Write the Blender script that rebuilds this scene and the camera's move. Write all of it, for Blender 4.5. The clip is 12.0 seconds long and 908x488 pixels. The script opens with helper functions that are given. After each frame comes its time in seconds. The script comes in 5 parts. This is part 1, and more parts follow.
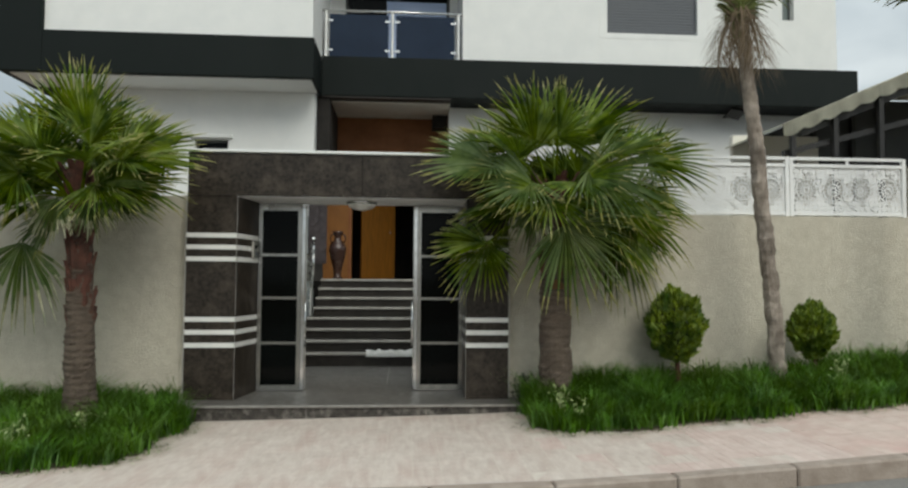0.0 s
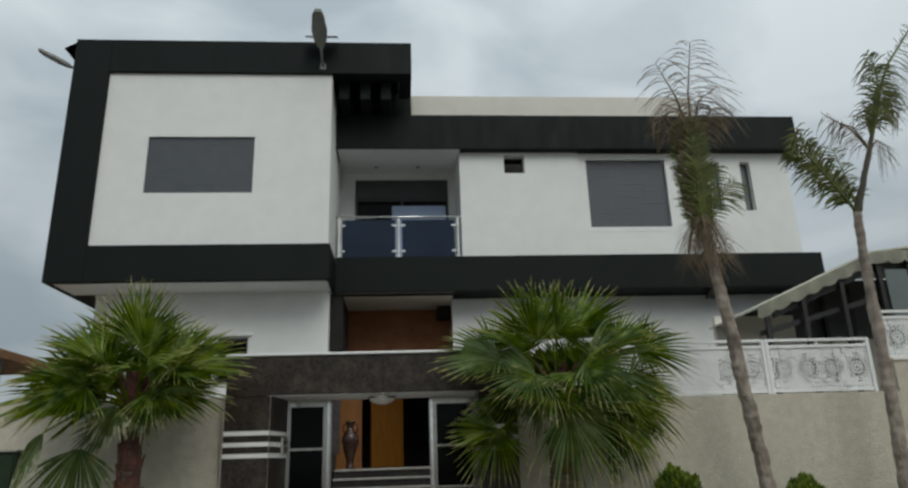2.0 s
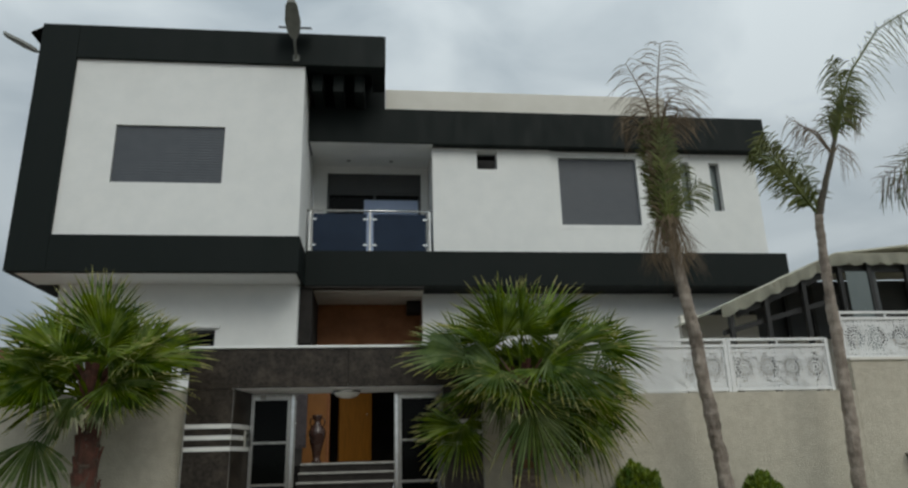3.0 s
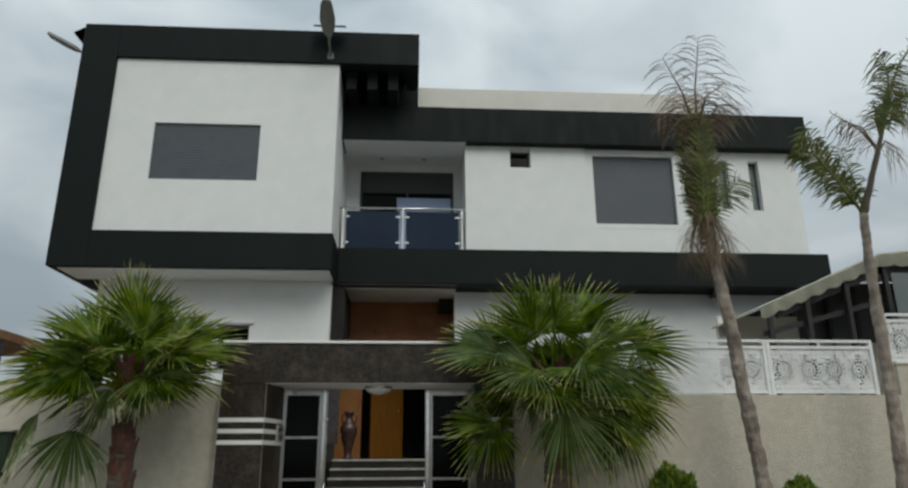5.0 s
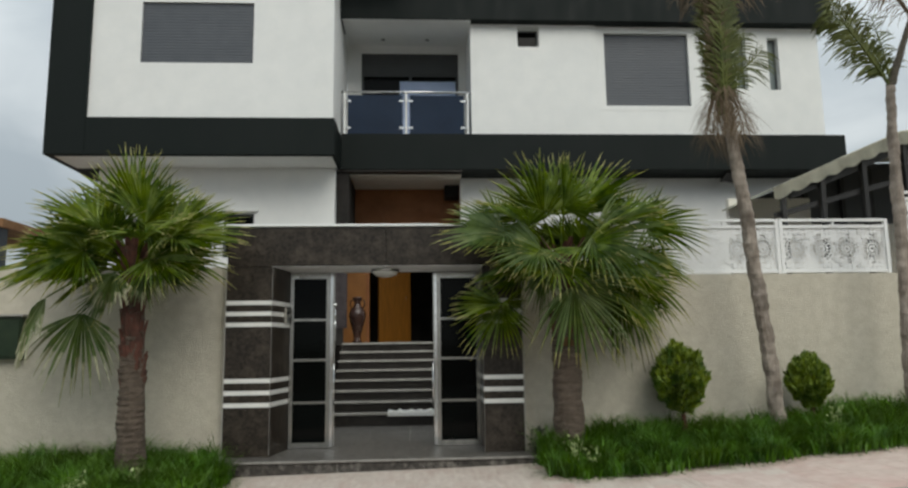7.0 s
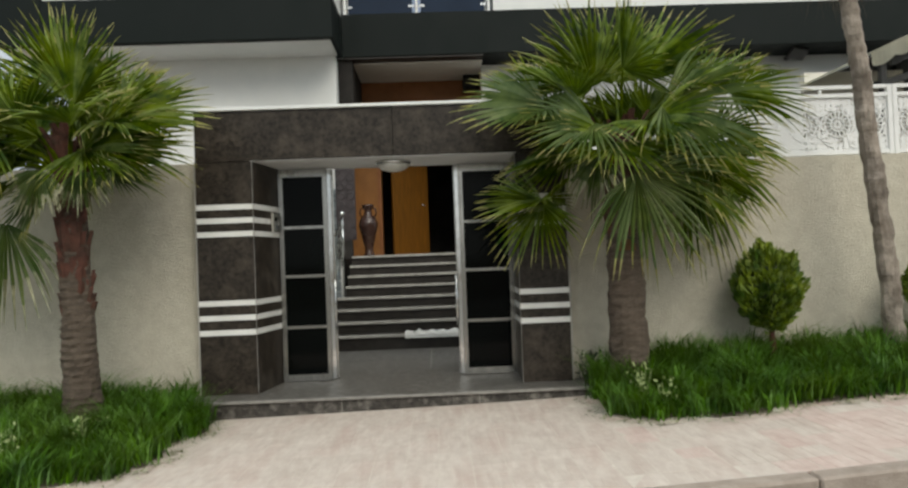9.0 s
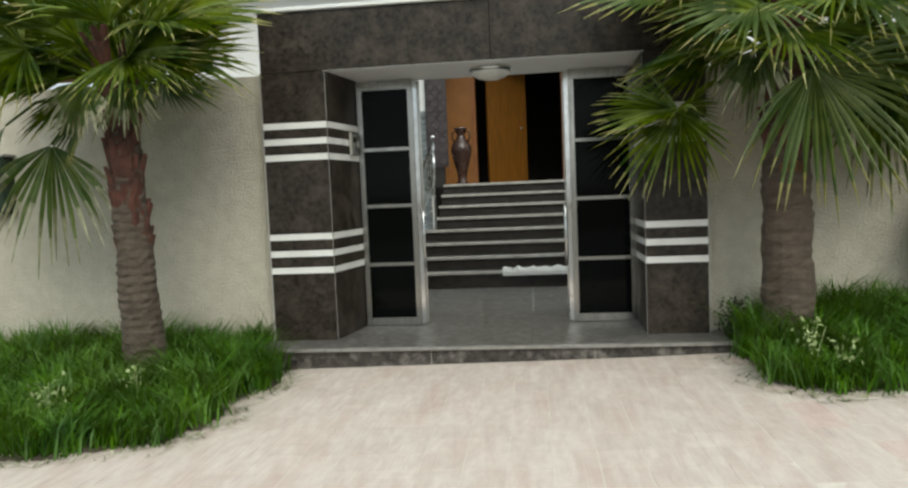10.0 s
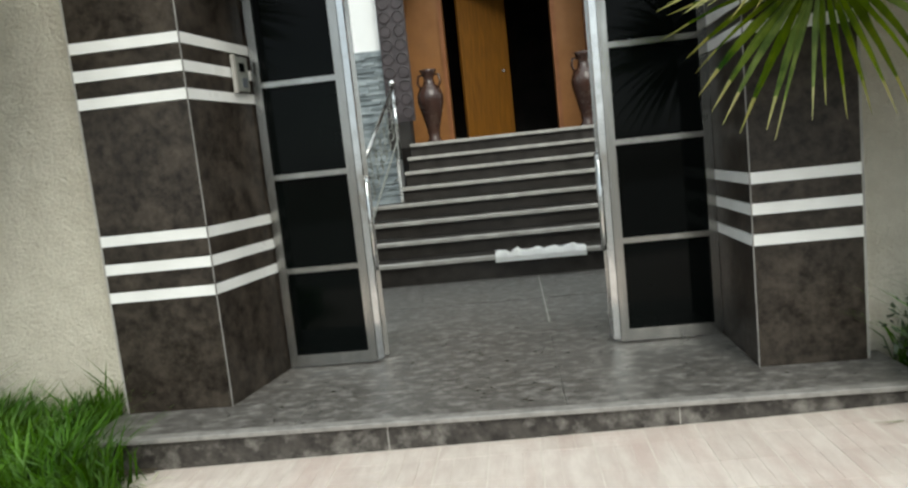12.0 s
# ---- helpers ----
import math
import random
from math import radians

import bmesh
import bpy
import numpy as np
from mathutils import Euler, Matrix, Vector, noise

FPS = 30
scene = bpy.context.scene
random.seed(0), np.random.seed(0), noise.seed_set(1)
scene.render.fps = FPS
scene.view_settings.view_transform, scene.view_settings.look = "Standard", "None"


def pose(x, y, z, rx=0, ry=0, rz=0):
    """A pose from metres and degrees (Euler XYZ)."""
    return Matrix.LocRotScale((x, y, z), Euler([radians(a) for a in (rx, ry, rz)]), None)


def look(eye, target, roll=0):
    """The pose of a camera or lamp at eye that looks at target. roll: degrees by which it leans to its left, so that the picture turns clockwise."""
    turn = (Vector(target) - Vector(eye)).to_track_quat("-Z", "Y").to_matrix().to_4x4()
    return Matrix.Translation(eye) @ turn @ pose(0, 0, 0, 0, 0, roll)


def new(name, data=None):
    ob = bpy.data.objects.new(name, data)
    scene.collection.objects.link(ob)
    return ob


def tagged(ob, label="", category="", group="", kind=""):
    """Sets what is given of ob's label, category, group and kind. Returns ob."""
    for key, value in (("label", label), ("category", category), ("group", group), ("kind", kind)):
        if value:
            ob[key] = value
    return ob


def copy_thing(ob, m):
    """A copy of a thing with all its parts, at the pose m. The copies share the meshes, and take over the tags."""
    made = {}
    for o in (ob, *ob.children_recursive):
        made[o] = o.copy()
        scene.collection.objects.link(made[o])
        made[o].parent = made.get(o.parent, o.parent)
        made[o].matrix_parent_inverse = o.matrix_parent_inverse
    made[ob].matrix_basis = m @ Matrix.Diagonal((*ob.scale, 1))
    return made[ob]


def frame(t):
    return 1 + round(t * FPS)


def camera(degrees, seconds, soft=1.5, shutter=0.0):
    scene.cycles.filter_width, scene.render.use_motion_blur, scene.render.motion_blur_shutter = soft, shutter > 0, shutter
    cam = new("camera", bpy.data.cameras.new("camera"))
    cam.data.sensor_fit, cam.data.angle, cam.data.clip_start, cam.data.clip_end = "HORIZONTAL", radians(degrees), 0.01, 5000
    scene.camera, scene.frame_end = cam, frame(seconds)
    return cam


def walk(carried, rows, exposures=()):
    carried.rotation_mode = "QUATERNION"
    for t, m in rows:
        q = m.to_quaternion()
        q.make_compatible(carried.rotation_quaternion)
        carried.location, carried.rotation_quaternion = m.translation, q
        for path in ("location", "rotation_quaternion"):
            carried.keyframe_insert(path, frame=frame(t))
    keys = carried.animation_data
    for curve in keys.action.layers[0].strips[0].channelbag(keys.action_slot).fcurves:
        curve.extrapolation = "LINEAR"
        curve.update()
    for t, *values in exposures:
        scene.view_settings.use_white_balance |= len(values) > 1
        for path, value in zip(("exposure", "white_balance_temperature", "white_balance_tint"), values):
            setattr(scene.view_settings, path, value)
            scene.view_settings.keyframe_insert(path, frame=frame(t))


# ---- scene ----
cam = camera(66.0, 12.0, 2.45)
PATH = [
    (0, (-0.166, 0.016, 1.356), (-0.028, 2.009, 1.458), 0.4),
    (0.5, (-0.25, -0.361, 1.418), (-0.175, 1.615, 1.72), -0.2),
    (1, (-0.272, -0.669, 1.425), (-0.156, 1.255, 1.958), -0.2),
    (1.5, (-0.406, -0.823, 1.411), (-0.293, 1.084, 2.002), -2.1),
    (2, (-0.395, -0.902, 1.412), (-0.245, 1.001, 2.008), -1.9),
    (2.5, (-0.322, -0.929, 1.427), (-0.051, 0.957, 2.035), -1.1),
    (3, (-0.297, -0.916, 1.409), (-0.079, 0.985, 1.99), -1.5),
    (3.2, (-0.323, -0.92, 1.404), (-0.133, 0.985, 1.983), -1.5),
    (4.8, (-0.314, -0.837, 1.459), (-0.199, 1.114, 1.883), -0.4),
    (5, (-0.294, -0.853, 1.385), (-0.168, 1.056, 1.968), -0.3),
    (5.5, (-0.255, -0.85, 1.35), (-0.056, 1.041, 1.971), -1.0),
    (6, (-0.285, -0.813, 1.302), (-0.057, 1.087, 1.884), -1.1),
    (6.5, (-0.303, -0.769, 1.303), (-0.102, 1.167, 1.766), -1.3),
    (7, (-0.294, -0.617, 1.305), (-0.182, 1.359, 1.589), -0.8),
    (7.2, (-0.315, -0.48, 1.33), (-0.199, 1.497, 1.608), -0.8),
    (8.8, (-0.281, 0.826, 1.249), (-0.195, 2.822, 1.339), 0.0),
    (9, (-0.267, 1.016, 1.257), (-0.216, 3.015, 1.299), -2.2),
    (9.5, (-0.314, 1.506, 1.31), (-0.481, 3.499, 1.295), -2.1),
    (10, (-0.362, 2.027, 1.228), (-0.584, 4.009, 1.083), -2.4),
    (10.5, (-0.388, 2.556, 1.222), (-0.612, 4.53, 0.993), -5.7),
    (11, (-0.448, 3.134, 1.217), (-0.619, 5.114, 0.994), -2.6),
    (11.5, (-0.528, 3.696, 1.17), (-0.698, 5.679, 0.968), -3.6),
    (12, (-0.515, 4.253, 1.15), (-0.696, 6.23, 0.908), -6.0),
]
EXPOSURES = [(0.0, -0.04, 6800, 4), (0.5, 0.0, 6750, 4), (1.0, -0.33, 6650, 4), (1.5, -0.53, 6600, 4), (2.5, -0.60, 6600, 4), (5.0, -0.50, 6600, 4), (5.5, -0.60, 6600, 4), (6.5, -0.43, 6700, 5), (7.2, -0.07, 6850, 6),
             (9.0, 0.12, 7050, 6), (9.5, 0.18, 7000, 4), (10.0, 0.33, 6850, 3), (11.0, 0.47, 6700, 3), (12.0, 0.72, 6650, 3)]
walk(cam, [(t, look(eye, target, roll)) for t, eye, target, roll in PATH], EXPOSURES)

# ---- sky and sun ----
world = bpy.data.worlds.new("overcast_sky")
scene.world = world
world.use_nodes = True
wt = world.node_tree
wt.nodes.clear()


def wnode(kind, **values):
    n = wt.nodes.new(kind)
    for k, v in values.items():
        n.inputs[k].default_value = v
    return n


SUN_ELEV, SUN_AZ = 40.0, 160.0
sky = wt.nodes.new("ShaderNodeTexSky")
sky.sky_type, sky.sun_disc = "NISHITA", False
sky.sun_elevation, sky.sun_rotation = radians(SUN_ELEV), radians(SUN_AZ)
sky_dim = wt.nodes.new("ShaderNodeVectorMath")
sky_dim.operation = "SCALE"
sky_dim.inputs["Scale"].default_value = 0.1
wt.links.new(sky.outputs[0], sky_dim.inputs[0])
way = wt.nodes.new("ShaderNodeTexCoord")
stretch = wt.nodes.new("ShaderNodeMapping")
stretch.inputs["Scale"].default_value = (1.6, 1.6, 3.2)
wt.links.new(way.outputs["Generated"], stretch.inputs[0])
cloud = wnode("ShaderNodeTexNoise", Scale=2.2, Detail=6.0, Roughness=0.45, Distortion=0.4)
wt.links.new(stretch.outputs[0], cloud.inputs["Vector"])
ramp = wt.nodes.new("ShaderNodeValToRGB")
ramp.color_ramp.elements[0].position, ramp.color_ramp.elements[0].color = 0.34, (0.385, 0.44, 0.505, 1)
ramp.color_ramp.elements[1].position, ramp.color_ramp.elements[1].color = 0.66, (0.66, 0.71, 0.77, 1)
wt.links.new(cloud.outputs[0], ramp.inputs[0])
height = wt.nodes.new("ShaderNodeSeparateXYZ")
wt.links.new(way.outputs["Generated"], height.inputs[0])
lift = wt.nodes.new("ShaderNodeMapRange")
lift.inputs["From Min"].default_value, lift.inputs["From Max"].default_value = 0.0, 1.0
lift.inputs["To Min"].default_value, lift.inputs["To Max"].default_value = 0.86, 2.3
wt.links.new(height.outputs["Z"], lift.inputs["Value"])
dome = wt.nodes.new("ShaderNodeVectorMath")
dome.operation = "SCALE"
wt.links.new(ramp.outputs[0], dome.inputs[0])
wt.links.new(lift.outputs[0], dome.inputs["Scale"])
veil = wt.nodes.new("ShaderNodeMix")
veil.data_type = "RGBA"
veil.inputs["Factor"].default_value = 0.93
wt.links.new(sky_dim.outputs[0], veil.inputs["A"])
wt.links.new(dome.outputs[0], veil.inputs["B"])
back = wnode("ShaderNodeBackground", Strength=1.0)
wt.links.new(veil.outputs["Result"], back.inputs[0])
wout = wt.nodes.new("ShaderNodeOutputWorld")
wt.links.new(back.outputs[0], wout.inputs[0])

sun_data = bpy.data.lights.new("sun", "SUN")
sun_data.energy, sun_data.angle, sun_data.color = 1.5, radians(38), (1.0, 0.97, 0.92)
sun = new("sun", sun_data)
_e, _a = radians(SUN_ELEV), radians(SUN_AZ)
sun.matrix_world = look((20 * math.sin(_a) * math.cos(_e), 20 * math.cos(_a) * math.cos(_e), 20 * math.sin(_e)), (0, 0, 0))


# ---- materials ----
def mat(name, c1, c2, scale=4.0, rough=0.6, metal=0.0, bump=0.15, bscale=60.0, stain=None, sscale=0.7, samount=0.4, vary=0.0,
        island=False, stretch=(1, 1, 1), rvary=0.1, contrast=(0.35, 0.65), spec=0.5, thin=0.0):
    m = bpy.data.materials.new(name)
    m.use_nodes = True
    nt = m.node_tree
    bsdf = nt.nodes["Principled BSDF"]
    geo = nt.nodes.new("ShaderNodeNewGeometry")
    mp = nt.nodes.new("ShaderNodeMapping")
    mp.inputs["Scale"].default_value = stretch
    nt.links.new(geo.outputs["Position"], mp.inputs[0])

    def noise_at(sc, detail=6.0, rgh=0.6):
        n = nt.nodes.new("ShaderNodeTexNoise")
        n.inputs["Scale"].default_value, n.inputs["Detail"].default_value, n.inputs["Roughness"].default_value = sc, detail, rgh
        nt.links.new(mp.outputs[0], n.inputs["Vector"])
        return n

    def blend(fac, a, b, mode="MIX"):
        n = nt.nodes.new("ShaderNodeMix")
        n.data_type, n.blend_type = "RGBA", mode
        for key, v in (("Factor", fac), ("A", a), ("B", b)):
            if isinstance(v, (int, float)):
                n.inputs[key].default_value = v
            elif isinstance(v, tuple):
                n.inputs[key].default_value = (*v, 1)
            else:
                nt.links.new(v, n.inputs[key])
        return n.outputs["Result"]

    def ranged(src, a, b, lo=0.0, hi=1.0):
        n = nt.nodes.new("ShaderNodeMapRange")
        for key, v in (("From Min", a), ("From Max", b), ("To Min", lo), ("To Max", hi)):
            n.inputs[key].default_value = v
        nt.links.new(src, n.inputs["Value"])
        return n.outputs[0]

    fine = noise_at(scale)
    col = blend(ranged(fine.outputs[0], *contrast), c1, c2)
    if stain:
        wide = noise_at(sscale, 8.0, 0.65)
        col = blend(ranged(wide.outputs[0], 0.48, 0.75, 0.0, samount), col, stain)
    if vary:
        if island:
            src = geo.outputs["Random Per Island"]
        else:
            src = nt.nodes.new("ShaderNodeObjectInfo").outputs["Random"]
        hsv = nt.nodes.new("ShaderNodeHueSaturation")
        nt.links.new(ranged(src, 0, 1, 1 - vary, 1 + vary), hsv.inputs["Value"])
        nt.links.new(ranged(src, 0, 1, 1 + vary * 0.5, 1 - vary * 0.5), hsv.inputs["Saturation"])
        nt.links.new(col, hsv.inputs["Color"])
        col = hsv.outputs[0]
    nt.links.new(col, bsdf.inputs["Base Color"])
    grain = noise_at(bscale, 4.0)
    nt.links.new(ranged(fine.outputs[0], 0.3, 0.7, max(0.02, rough - rvary), min(1, rough + rvary)), bsdf.inputs["Roughness"])
    bsdf.inputs["Metallic"].default_value = metal
    bsdf.inputs["Specular IOR Level"].default_value = spec
    if bump:
        bp = nt.nodes.new("ShaderNodeBump")
        bp.inputs["Strength"].default_value, bp.inputs["Distance"].default_value = bump, 0.02
        nt.links.new(grain.outputs[0], bp.inputs["Height"])
        nt.links.new(bp.outputs[0], bsdf.inputs["Normal"])
    if thin:
        glow = nt.nodes.new("ShaderNodeBsdfTranslucent")
        nt.links.new(blend(0.45, col, (0.30, 0.46, 0.04)), glow.inputs["Color"])
        both = nt.nodes.new("ShaderNodeMixShader")
        both.inputs[0].default_value = thin
        nt.links.new(bsdf.outputs[0], both.inputs[1]), nt.links.new(glow.outputs[0], both.inputs[2])
        nt.links.new(both.outputs[0], nt.nodes["Material Output"].inputs["Surface"])
    return m


M = dict(
    asphalt=mat("asphalt", (0.16, 0.15, 0.14), (0.22, 0.21, 0.19), 30, 0.9, bump=0.4, bscale=120, stain=(0.27, 0.24, 0.21), sscale=0.5),
    earth=mat("earth", (0.10, 0.075, 0.05), (0.06, 0.048, 0.03), 6, 0.95, bump=0.6, bscale=25),
    mortar=mat("mortar", (0.64, 0.575, 0.505), (0.55, 0.485, 0.42), 12, 0.9, bump=0.3),
    tile=mat("paving_tile", (0.62, 0.545, 0.48), (0.49, 0.405, 0.355), 9, 0.75, bump=0.3, bscale=70, stain=(0.46, 0.335, 0.288), sscale=2.3, samount=0.85, vary=0.04, stretch=(1.9, 0.6, 1), contrast=(0.3, 0.72)),
    tile_pink=mat("pink_paving_tile", (0.62, 0.51, 0.455), (0.54, 0.42, 0.37), 9, 0.75, bump=0.3, bscale=70, stain=(0.50, 0.345, 0.305), sscale=2.0, samount=0.85, vary=0.05, stretch=(1.6, 0.7, 1)),
    tile_far=mat("paving_tile_far", (0.60, 0.49, 0.43), (0.53, 0.41, 0.355), 9, 0.75, bump=0.25, bscale=90, stain=(0.53, 0.34, 0.30), sscale=2.0, samount=0.95, vary=0.05, island=True),
    kerb=mat("kerb_concrete", (0.38, 0.315, 0.265), (0.285, 0.23, 0.19), 9, 0.85, bump=0.4, stain=(0.20, 0.16, 0.13), vary=0.06),
    stucco=mat("beige_stucco", (0.57, 0.525, 0.43), (0.495, 0.452, 0.365), 9, 0.9, bump=0.7, bscale=55, stain=(0.45, 0.405, 0.325), sscale=0.8, samount=0.45),
    white=mat("white_paint", (0.80, 0.80, 0.78), (0.76, 0.765, 0.75), 3, 0.7, bump=0.08, bscale=90, stain=(0.66, 0.66, 0.63), sscale=0.5, samount=0.3),
    cream=mat("cream_paint", (0.74, 0.71, 0.64), (0.70, 0.67, 0.60), 3, 0.75, bump=0.08, bscale=90, stain=(0.6, 0.57, 0.5), sscale=0.6, samount=0.3),
    charcoal=mat("charcoal_paint", (0.0036, 0.0070, 0.0062), (0.0062, 0.0102, 0.0092), 5, 0.65, bump=0.12, bscale=80, stain=(0.013, 0.016, 0.015), sscale=0.6, samount=0.45, spec=0.2, stretch=(1, 1, 0.35)),
    granite=mat("brown_granite", (0.0125, 0.0092, 0.0070), (0.040, 0.032, 0.0245), 24, 0.36, bump=0.05, stain=(0.092, 0.074, 0.057), sscale=7, samount=0.65, vary=0.06, rvary=0.08, spec=0.24),
    front_stone=mat("chipped_dark_granite", (0.022, 0.019, 0.017), (0.070, 0.062, 0.054), 18, 0.45, bump=0.2, stain=(0.30, 0.28, 0.25), sscale=11, samount=0.75, rvary=0.08, spec=0.35),
    floor_stone=mat("grey_granite_floor", (0.036, 0.033, 0.029), (0.158, 0.146, 0.132), 34, 0.40, bump=0.08, stain=(0.40, 0.38, 0.35), sscale=16, samount=0.6, vary=0.03, stretch=(0.8, 1.25, 1), rvary=0.14, contrast=(0.28, 0.74), spec=0.4),
    riser=mat("dark_riser_stone", (0.018, 0.0155, 0.013), (0.036, 0.031, 0.027), 9, 0.4, bump=0.05, stain=(0.055, 0.049, 0.042), sscale=3, spec=0.25),
    step_nosing=mat("pale_step_nosing", (0.40, 0.38, 0.345), (0.28, 0.265, 0.24), 8, 0.4, bump=0.08, stain=(0.28, 0.26, 0.235), sscale=2.5),
    edge_stone=mat("worn_edge_stone", (0.25, 0.235, 0.215), (0.17, 0.16, 0.147), 20, 0.45, bump=0.08, stain=(0.38, 0.36, 0.33), sscale=6, samount=0.6),
    nosing=mat("light_nosing_stone", (0.42, 0.40, 0.36), (0.33, 0.315, 0.285), 8, 0.45, bump=0.08, stain=(0.24, 0.22, 0.2), sscale=2.5),
    marble=mat("white_marble", (0.78, 0.77, 0.74), (0.70, 0.69, 0.66), 5, 0.35, bump=0.03, stain=(0.58, 0.57, 0.54), sscale=2.2, samount=0.3),
    steel=mat("brushed_steel", (0.44, 0.425, 0.395), (0.32, 0.31, 0.29), 14, 0.20, 1.0, bump=0.03, bscale=120, stretch=(1, 1, 0.15)),
    chrome=mat("chrome", (0.72, 0.72, 0.71), (0.62, 0.62, 0.61), 10, 0.14, 1.0, bump=0.0),
    black_glass=mat("black_glass", (0.0012, 0.0018, 0.0016), (0.002, 0.003, 0.0026), 2, 0.07, bump=0.0, rvary=0.03, spec=0.09),
    blue_glass=mat("blue_black_glass", (0.005, 0.014, 0.034), (0.008, 0.019, 0.043), 2, 0.08, bump=0.0, rvary=0.03, spec=0.3),
    shutter=mat("grey_shutter", (0.066, 0.073, 0.086), (0.082, 0.090, 0.104), 4, 0.5, bump=0.05, stain=(0.105, 0.112, 0.125), sscale=0.9, samount=0.3),
    shutter_dark=mat("dark_shutter", (0.060, 0.064, 0.066), (0.075, 0.080, 0.082), 4, 0.5, bump=0.05),
    # near-black: shade of hall and porch side is put into this colour
    near_black=mat("painted_darkness", (0.02, 0.017, 0.014), (0.012, 0.010, 0.009), 3, 0.9, bump=0.1),
    ochre=mat("ochre_wall", (0.26, 0.100, 0.014), (0.22, 0.082, 0.011), 5, 0.55, bump=0.1, stain=(0.17, 0.07, 0.014), sscale=1.2, samount=0.5),
    brown_wall=mat("rust_brown_wall", (0.25, 0.088, 0.022), (0.20, 0.068, 0.017), 5, 0.65, bump=0.15, stain=(0.14, 0.05, 0.014), sscale=1.4),
    ochre_door=mat("ochre_wood", (0.175, 0.072, 0.009), (0.115, 0.046, 0.006), 6, 0.45, bump=0.1, stretch=(6, 6, 0.5), spec=0.2),
    dark_wood=mat("dark_carved_wood", (0.024, 0.017, 0.018), (0.052, 0.039, 0.041), 12, 0.5, bump=0.3, bscale=40),
    ceramic=mat("copper_brown_ceramic", (0.048, 0.022, 0.016), (0.026, 0.013, 0.010), 8, 0.24, bump=0.05, stain=(0.11, 0.055, 0.03), sscale=4, samount=0.5),
    dark_bark=mat("dark_palm_stem", (0.050, 0.040, 0.028), (0.095, 0.078, 0.052), 12, 0.8, bump=0.6, bscale=40, stain=(0.025, 0.022, 0.014), sscale=5, stretch=(1, 1, 0.4)),
    ledge_stone=mat("grey_ledge_stone", (0.25, 0.285, 0.295), (0.17, 0.195, 0.205), 6, 0.8, bump=0.5, bscale=45, vary=0.35, island=True),
    white_metal=mat("white_metal", (0.80, 0.80, 0.79), (0.75, 0.75, 0.74), 6, 0.45, bump=0.03, stain=(0.62, 0.60, 0.56), sscale=2, samount=0.2),
    black_metal=mat("black_metal", (0.018, 0.017, 0.016), (0.026, 0.024, 0.022), 6, 0.5, bump=0.05),
    canvas=mat("cream_canvas", (0.62, 0.60, 0.49), (0.54, 0.52, 0.42), 4, 0.85, bump=0.2, bscale=140, stain=(0.40, 0.39, 0.32), sscale=1.0, samount=0.5),
    pane=mat("grey_green_pane", (0.17, 0.20, 0.195), (0.21, 0.24, 0.235), 1.5, 0.12, bump=0.0),
    lamp_grey=mat("grey_lamp_body", (0.22, 0.225, 0.20), (0.17, 0.175, 0.155), 8, 0.5, bump=0.05),
    opal=mat("opal_glass", (0.82, 0.81, 0.76), (0.76, 0.75, 0.70), 5, 0.25, bump=0.0),
    trunk=mat("palm_trunk", (0.066, 0.047, 0.034), (0.130, 0.099, 0.075), 10, 0.9, bump=0.8, bscale=30, stain=(0.10, 0.07, 0.05), sscale=3, stretch=(1, 1, 3.5)),
    boots=mat("red_brown_leaf_bases", (0.120, 0.040, 0.026), (0.045, 0.024, 0.016), 9, 0.85, bump=0.7, bscale=35, stain=(0.13, 0.085, 0.05), sscale=4),
    pale_trunk=mat("pale_trunk", (0.36, 0.305, 0.255), (0.185, 0.15, 0.12), 8, 0.9, bump=0.9, bscale=30, stain=(0.060, 0.046, 0.036), sscale=4.5, samount=0.9, stretch=(1, 1, 0.6)),
    fan=mat("fan_leaf_green", (0.009, 0.040, 0.002), (0.150, 0.212, 0.009), 7, 0.5, bump=0.1, stain=(0.24, 0.26, 0.022), sscale=2.6, samount=0.5, vary=0.6, island=True, spec=0.12, thin=0.2),
    fan_grey=mat("fan_leaf_greyish", (0.038, 0.076, 0.018), (0.125, 0.175, 0.050), 7, 0.46, bump=0.1, stain=(0.26, 0.27, 0.10), sscale=2.6, samount=0.5, vary=0.45, island=True, spec=0.28, thin=0.12),
    fan_tip=mat("fan_leaf_tip", (0.20, 0.215, 0.050), (0.42, 0.385, 0.140), 9, 0.5, bump=0.1, stain=(0.40, 0.29, 0.14), sscale=5, samount=0.6, vary=0.35, island=True, spec=0.25, thin=0.2),
    fan_dry=mat("fan_leaf_dry", (0.100, 0.125, 0.045), (0.50, 0.48, 0.32), 7, 0.6, bump=0.1, stain=(0.07, 0.065, 0.035), sscale=3, vary=0.55, island=True, spec=0.2),
    feather=mat("feather_leaf_green", (0.048, 0.066, 0.012), (0.115, 0.130, 0.030), 7, 0.5, bump=0.1, stain=(0.16, 0.14, 0.06), sscale=2, vary=0.35, island=True, spec=0.25),
    feather_dry=mat("feather_leaf_brown", (0.105, 0.078, 0.050), (0.175, 0.130, 0.085), 7, 0.8, bump=0.1, stain=(0.08, 0.058, 0.038), sscale=2, vary=0.3, island=True, spec=0.15),
